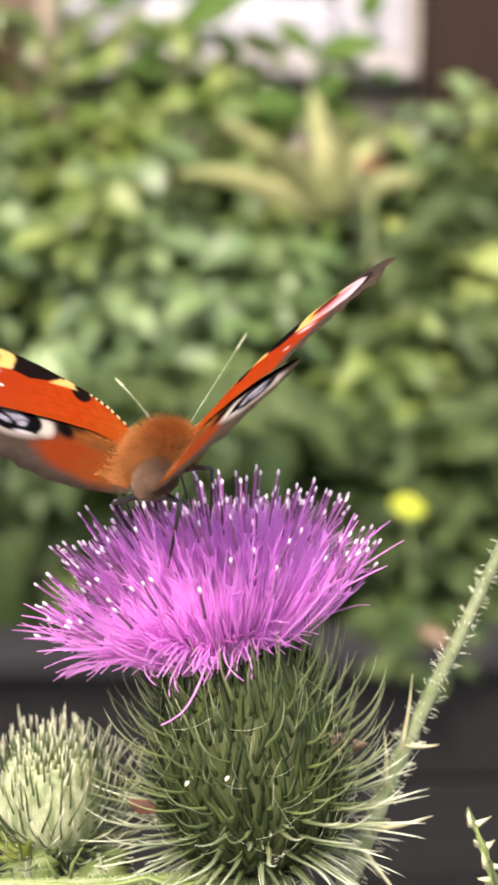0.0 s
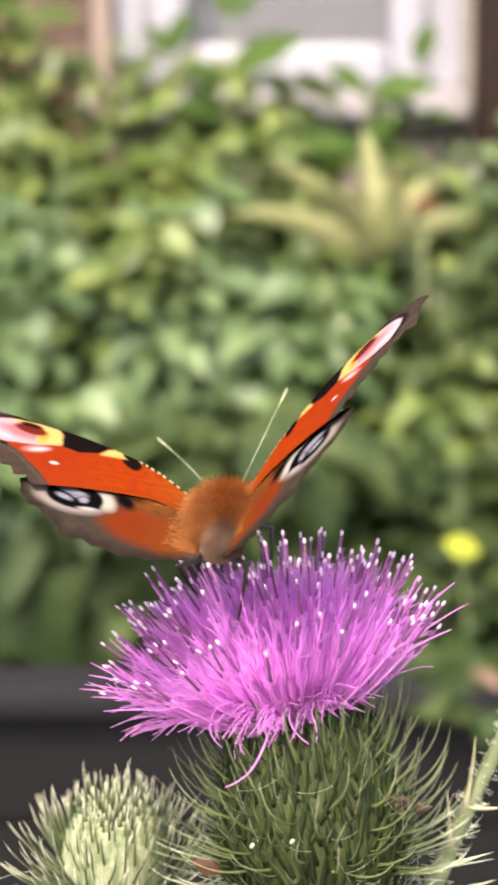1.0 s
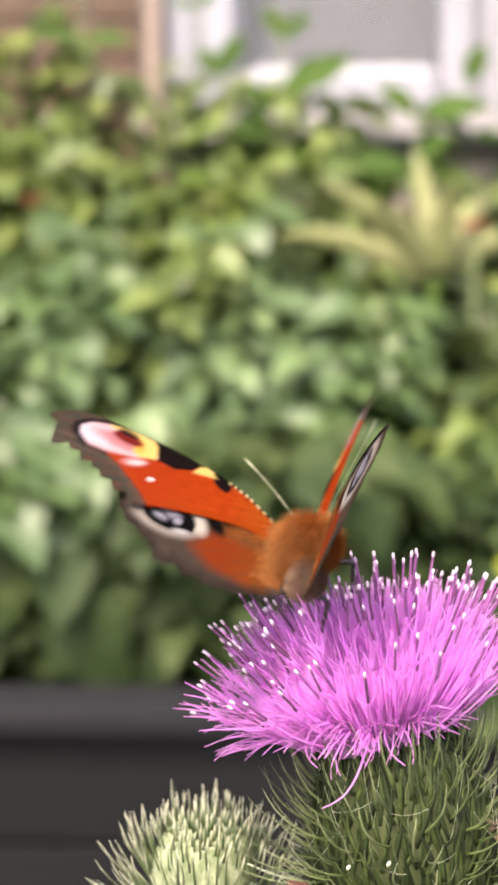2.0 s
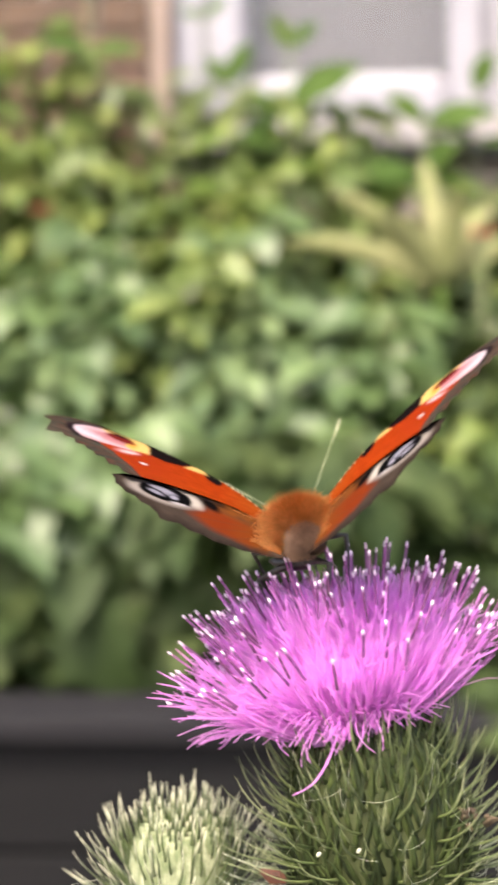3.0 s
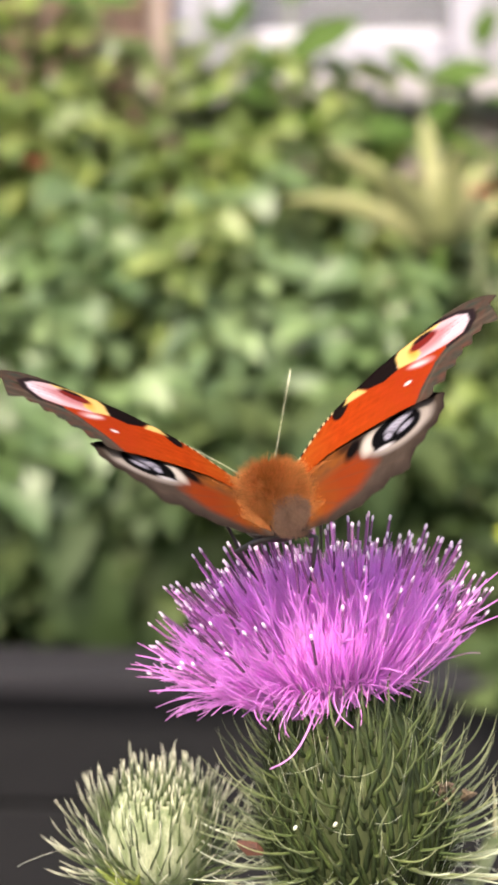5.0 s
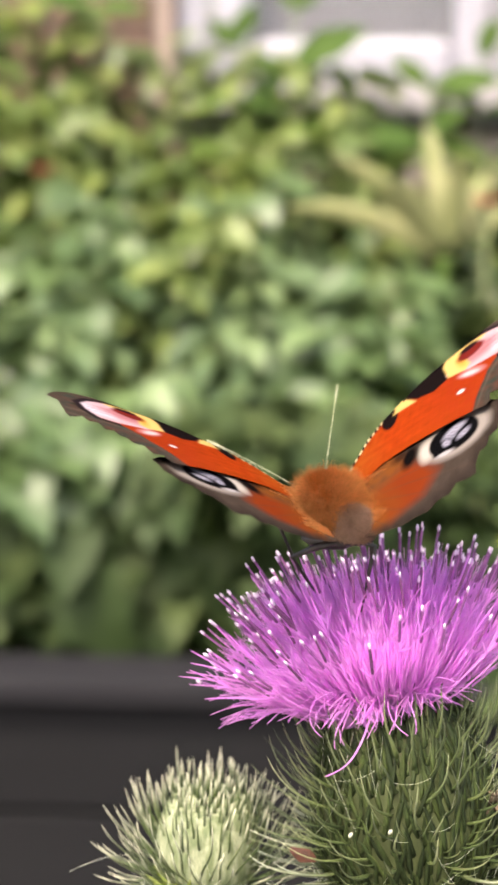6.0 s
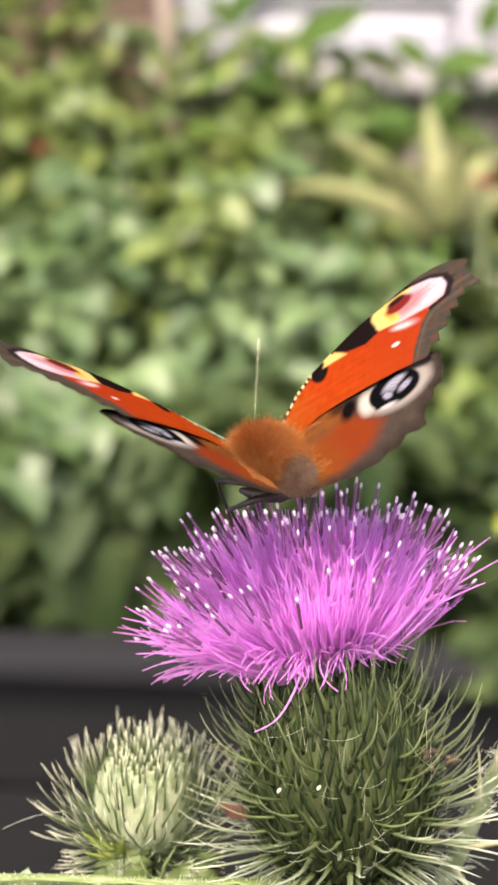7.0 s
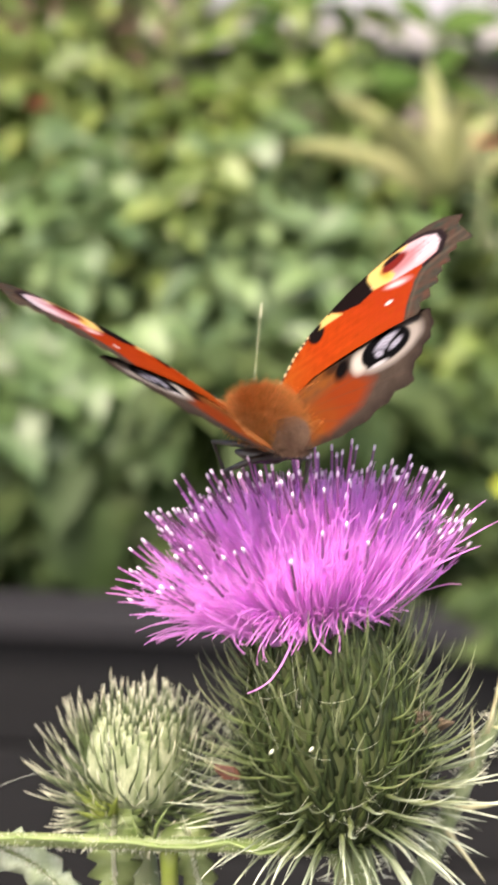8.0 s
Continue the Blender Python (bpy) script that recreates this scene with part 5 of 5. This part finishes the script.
def butterfly():
    insect = thing("butterfly", "peacock butterfly with orange-red wings and eye spots, feeding on the thistle", "butterfly")
    rng = random.Random(77)
    g = Geo()
    spindle(g, ((0, -5.0, 0.2), (0, -3.5, 0.3), (0, -1, 0.4), (0, 1.5, 0.3), (0, 3.6, 0.2), (0, 5.0, 0.0)), (1.3, 2.3, 2.9, 2.8, 2.0, 0.9), squash=0.72)
    thorax = part("thorax", g, fur_brown, insect, "thorax covered in orange-brown fur")
    part("fur", fur(rng, (0.2, 0.3, 1.6), (3.1, 5.4, 1.9), 15000, 2.6, 0.9, low=-0.3), fur_brown, thorax, "dense orange-brown fur", kind="stuff")
    g = Geo()
    spindle(g, ((0, -2.6, 0.5), (0.3, -4.0, 0.7), (0.9, -5.6, 1.0), (1.4, -7.0, 1.2), (1.7, -8.0, 1.2), (1.9, -8.8, 1.1), (2.0, -9.3, 1.0)), (1.5, 1.8, 1.9, 1.8, 1.5, 1.0, 0.4))
    abdomen = part("abdomen", g, fur_grey, insect, "grey-brown furry abdomen")
    part("fur", fur(rng, (1.2, -6.2, 1.0), (1.8, 3.0, 1.8), 9000, 1.1, 0.9), fur_grey, abdomen, "short grey-brown fur", kind="stuff")
    g = Geo()
    spindle(g, ((0, 4.4, -0.2), (0, 5.2, -0.2), (0, 6.2, -0.3), (0, 7.0, -0.5)), (0.7, 1.35, 1.3, 0.5))
    head = part("head", g, body_dark, insect)
    for side in (-1, 1):
        g = Geo()
        spindle(g, ((side * 0.9, 5.0, -0.2), (side * 1.1, 5.6, -0.2), (side * 1.1, 6.2, -0.2), (side * 0.95, 6.7, -0.3)), (0.15, 0.75, 0.75, 0.15), 10)
        part("eye", g, leg_black, head)
        g = Geo()
        line = curve((side * 0.5, 6.4, 0.3), (side * 4.2, 14.5, 4.4 if side > 0 else 2.4), (8.4, 23.2, 8.9) if side > 0 else (-10.7, 23.1, 5.4), 14)
        g.tube([p * MM for p in line], [0.034 * MM] * 11 + [0.05 * MM, 0.12 * MM, 0.09 * MM], 6)
        part("antenna", g, antenna_pale, insect, "thin pale antenna with a dark club")
    g = Geo()
    spindle(g, ((-4.2, -0.8, -1.3), (-3.0, -1.5, -1.7), (-1.4, -2.4, -2.0), (0.2, -3.4, -2.1), (1.4, -4.0, -2.1)), (0.25, 0.8, 1.0, 0.9, 0.3), 10)
    part("underside", g, leg_black, thorax, "black underside where the legs meet")
    g = Geo()
    g.tube([p * MM for p in curve((0, 6.8, -0.8), (0, 8.2, -4.0), (0.3, 6.8, -9.0), 8)], [0.16 * MM] * 7 + [0.08 * MM], 5)
    part("proboscis", g, leg_black, insect)
    for hip, knee, foot in (((-0.6, -2.4, -1.5), (-6.2, 1.5, -0.4), (-5.0, 0.5, -6.5)), ((1.2, 2.0, -1.2), (5.6, 2.5, -1.8), (4.2, 1.5, -8.0)), ((0.0, -3.6, -1.8), (-6.0, -2.0, -3.0), (-3.8, -2.6, -8.5)),
                            ((0.3, -4.2, -1.8), (3.3, -6.0, -2.3), (0.3, -6.6, -10.0))):
        g = Geo()
        hip, knee, foot = Vector(hip), Vector(knee), Vector(foot)
        line = [hip, hip.lerp(knee, 0.5) + Vector((0, 0, 0.3)), knee, knee.lerp(foot, 0.5), knee.lerp(foot, 0.8), foot]
        g.tube([p * MM for p in line], [0.55 * MM, 0.50 * MM, 0.36 * MM, 0.22 * MM, 0.15 * MM, 0.08 * MM], 6)
        part("leg", g, leg_black, insect, "thin black leg")
    wings = []
    for name, sign in (("left", -1), ("right", 1)):
        fore = part("forewing", wing_mesh("forewing", FORE_TOP, FORE_LOW, fore_pattern, sign, 230, 96, 0.9), [], insect, "orange-red forewing with black, yellow and pink marks")
        hind = part("hindwing", wing_mesh("hindwing", HIND_TOP, HIND_LOW, hind_pattern, sign, 170, 110, 0.6, (1.07, 1.04)), [], insect, "brown-red hindwing with a large pale-ringed eye spot")
        # hair over the roots of the wings
        for wing, low_y, high_y, count in ((fore, 0.5, 6.0, 900), (hind, -8.5, 1.0, 2200)):
            h = Geo()
            for _ in range(count):
                p = Vector((sign * abs(rng.gauss(0, 2.4)), rng.uniform(low_y, high_y), 0.1))
                tip = p + Vector((sign * rng.uniform(0.5, 1.6), rng.uniform(-1.2, 0.2), rng.uniform(0.02, 0.25)))
                h.tube([p * MM, (p.lerp(tip, 0.5) + Vector((0, 0, 0.15))) * MM, tip * MM], [0.022 * MM, 0.02 * MM, 0.006 * MM], 3, 0, [0.0, 0.2, 0.4], caps=False)
            part("hairs", h, fur_brown, wing, "orange-brown hair", kind="stuff")
        wings.append((sign, fore, hind))
    return insect, wings


# ---- build ----
ground_sheet()
raised_bed()
window_unit()
brown_post()
house = house_wall()
garden()
spiky_plant()
SHOOT = "single leafy green shoot standing before the window"
sprig((-0.07, 2.12, 0.35), (0.03, 0.0, 0.94), (((0.75, 0, 0.5), 0.9, 1.5), ((0.7, 0, 0.8), 1.0, 0.7), ((-0.85, 0, 0.15), 0.88, 0.9), ((-0.4, 0, 0.8), 1.0, 0.7), ((0.95, 0, 0.1), 0.78, 1.2), ((-0.9, 0, -0.1), 0.78, 1.0), ((0.7, 0, -0.3), 0.65, 1.1), ((-0.6, -0.2, -0.4), 0.88, 0.8)), SHOOT, shoot_green, 0.10)
sprig((-0.13, 2.10, 0.35), (-0.01, 0.0, 0.88), (((-0.6, 0, 0.6), 1.0, 0.7), ((0.3, 0, 0.9), 1.0, 0.8), ((0.8, 0, -0.1), 0.9, 0.9), ((-0.8, 0, -0.1), 0.9, 0.9), ((-0.7, 0, 0.2), 0.78, 1.0), ((0.6, -0.2, -0.4), 0.78, 0.9)), SHOOT, shoot_green, 0.10)
sprig((-0.17, 2.14, 0.35), (-0.02, 0.0, 1.00), (((-0.8, 0, 0.3), 1.0, 0.5), ((0.6, 0, 0.6), 1.0, 0.55), ((0.8, 0, -0.1), 0.9, 0.6)), SHOOT, shoot_green, 0.10)
sprig((0.15, 2.08, 0.35), (0.04, 0.0, 0.80), (((0.9, 0, 0.25), 1.0, 1.3), ((-0.9, 0, 0.05), 0.98, 1.2), ((0.5, -0.3, 0.5), 0.95, 0.9), ((0.9, 0, -0.2), 0.88, 1.2), ((-0.7, 0, -0.3), 0.88, 1.1), ((-0.5, 0, 0.5), 1.0, 0.9)), SHOOT, shoot_green, 0.10)
sprig((0.07, 2.12, 0.35), (0.0, 0.0, 0.80), (((-0.6, 0, 0.6), 1.0, 0.8), ((0.7, 0, 0.4), 0.98, 0.9), ((-0.9, 0, 0.0), 0.9, 1.0), ((0.8, 0, -0.2), 0.88, 1.0)), SHOOT, shoot_green, 0.10)
sprig((0.28, 2.12, 0.35), (0.0, 0.0, 0.86), (((0.3, 0, 0.9), 1.0, 0.8), ((-0.6, 0, 0.5), 0.95, 0.7), ((0.8, 0, 0.1), 0.9, 0.7), ((-0.8, 0, -0.2), 0.8, 0.9)), SHOOT, shoot_green, 0.10)
sprig((-0.40, 2.16, 0.35), (0.0, 0.0, 1.06), (((0.4, 0, 0.8), 1.0, 0.9), ((-0.8, 0, 0.3), 0.97, 1.0), ((0.9, 0, 0.1), 0.9, 1.0), ((-0.6, 0, -0.3), 0.85, 1.0)), "single leafy green shoot standing before the brick wall", shoot_green, 0.10)
blossoms()
yellow_leaf_shoot()
thistle()
specks()
insect, wings = butterfly()
house_bricks(house)


def motions():
    """The butterfly turns on the flower and beats its wings once: seconds, place in mm from the flower's top, turn, pitch, roll, lift of the left and the right wings, forward sweep of the left and the right forewing."""
    rows = [
        (0, -1.3, -1.8, -5.4, -11.6, 12.8, -8.9, 35.3, 33.0, -6.4, -6.9),
        (0.5, -1.3, -1.9, -5.5, -8.0, 15.9, -9.5, 33.8, 35.3, -6.4, -6.9),
        (1, -1.9, -2.2, -5.2, -5.6, 14.2, -11.4, 32.1, 37.8, -6.4, -6.9),
        (1.5, -2.2, -2.0, -5.1, -3.3, 16.1, -12.3, 32.0, 39.3, -6.4, -6.9),
        (1.6, -3.0, -2.2, -6.7, 2.8, 18.7, -12.1, 24.7, 45.7, -6.7, -6.9),
        (1.7, -1.9, -2.6, -5.7, 0.2, 20.7, -12.6, 22.0, 36.4, -6.4, -6.6),
        (1.8, -5.8, -0.6, -7.5, 18.2, 22.0, -8.8, 22.1, 40.5, 39.4, 0.9),
        (1.9, -4.8, -1.2, -8.3, -8.6, 25.1, -7.9, 12.1, 53.0, -7.4, -8.1),
        (2, -3.3, 0.9, -7.4, -8.0, 17.2, -7.8, 37.3, 57.0, -8.0, 60.0),
        (2.1, -2.3, -2.3, -6.7, -8.2, 15.3, -8.8, 23.1, 46.3, -5.8, -7.4),
        (2.2, -2.2, 2.8, -6.9, -6.0, 7.7, -7.0, 29.9, 40.7, -14.0, -21.9),
        (3.3, -0.2, 0.7, -4.9, 3.8, 5.9, -19.3, 41.9, 26.3, -0.3, -3.9),
        (3.5, -1.0, -2.8, -4.3, 9.2, 10.4, -16.7, 40.6, 29.9, -6.4, -6.9),
        (4, -0.8, -3.3, -4.5, 8.8, 12.6, -16.2, 43.1, 27.3, -6.4, -6.9),
        (5.5, -1.1, -3.0, -4.6, 12.9, 10.7, -15.8, 40.9, 26.8, -6.4, -6.9),
        (6, -0.9, -2.8, -4.4, 14.2, 10.4, -12.8, 36.2, 31.1, -6.4, -6.9),
        (6.5, -0.7, -2.5, -4.2, 23.7, 13.2, -12.1, 34.0, 32.9, -6.4, -6.9),
        (7, -0.5, -2.0, -4.3, 23.7, 11.5, -11.3, 35.1, 32.5, -6.4, -6.9),
        (7.5, -0.6, -1.3, -4.4, 23.5, 9.0, -10.6, 37.1, 35.9, -6.4, -6.9),
        (8, -0.4, 0.1, -4.7, 21.3, 10.2, -11.5, 39.8, 34.5, -6.4, -6.9),
    ]
    walk(insect, [(t, Matrix.Translation((x * MM, y * MM, 0.78 + z * MM)) @ pose(0, 0, 0, 0, 0, turn) @ pose(0, 0, 0, pitch) @ pose(0, 0, 0, 0, roll)) for t, x, y, z, turn, pitch, roll, *_ in rows])
    for sign, fore, hind in wings:
        lift, sweep = (8, 10) if sign > 0 else (7, 9)
        walk(fore, [(r[0], pose(sign * 1.5 * MM, 0, 1.0 * MM, 0, -sign * r[lift], 0) @ pose(0, 0, 0, 0, 0, sign * r[sweep])) for r in rows])
        walk(hind, [(r[0], pose(sign * 1.5 * MM, 0, 0.7 * MM, 0, -sign * r[lift], 0) @ pose(0, 0, 0, 0, 0, -2.4 if sign < 0 else -2.1)) for r in rows])


motions()
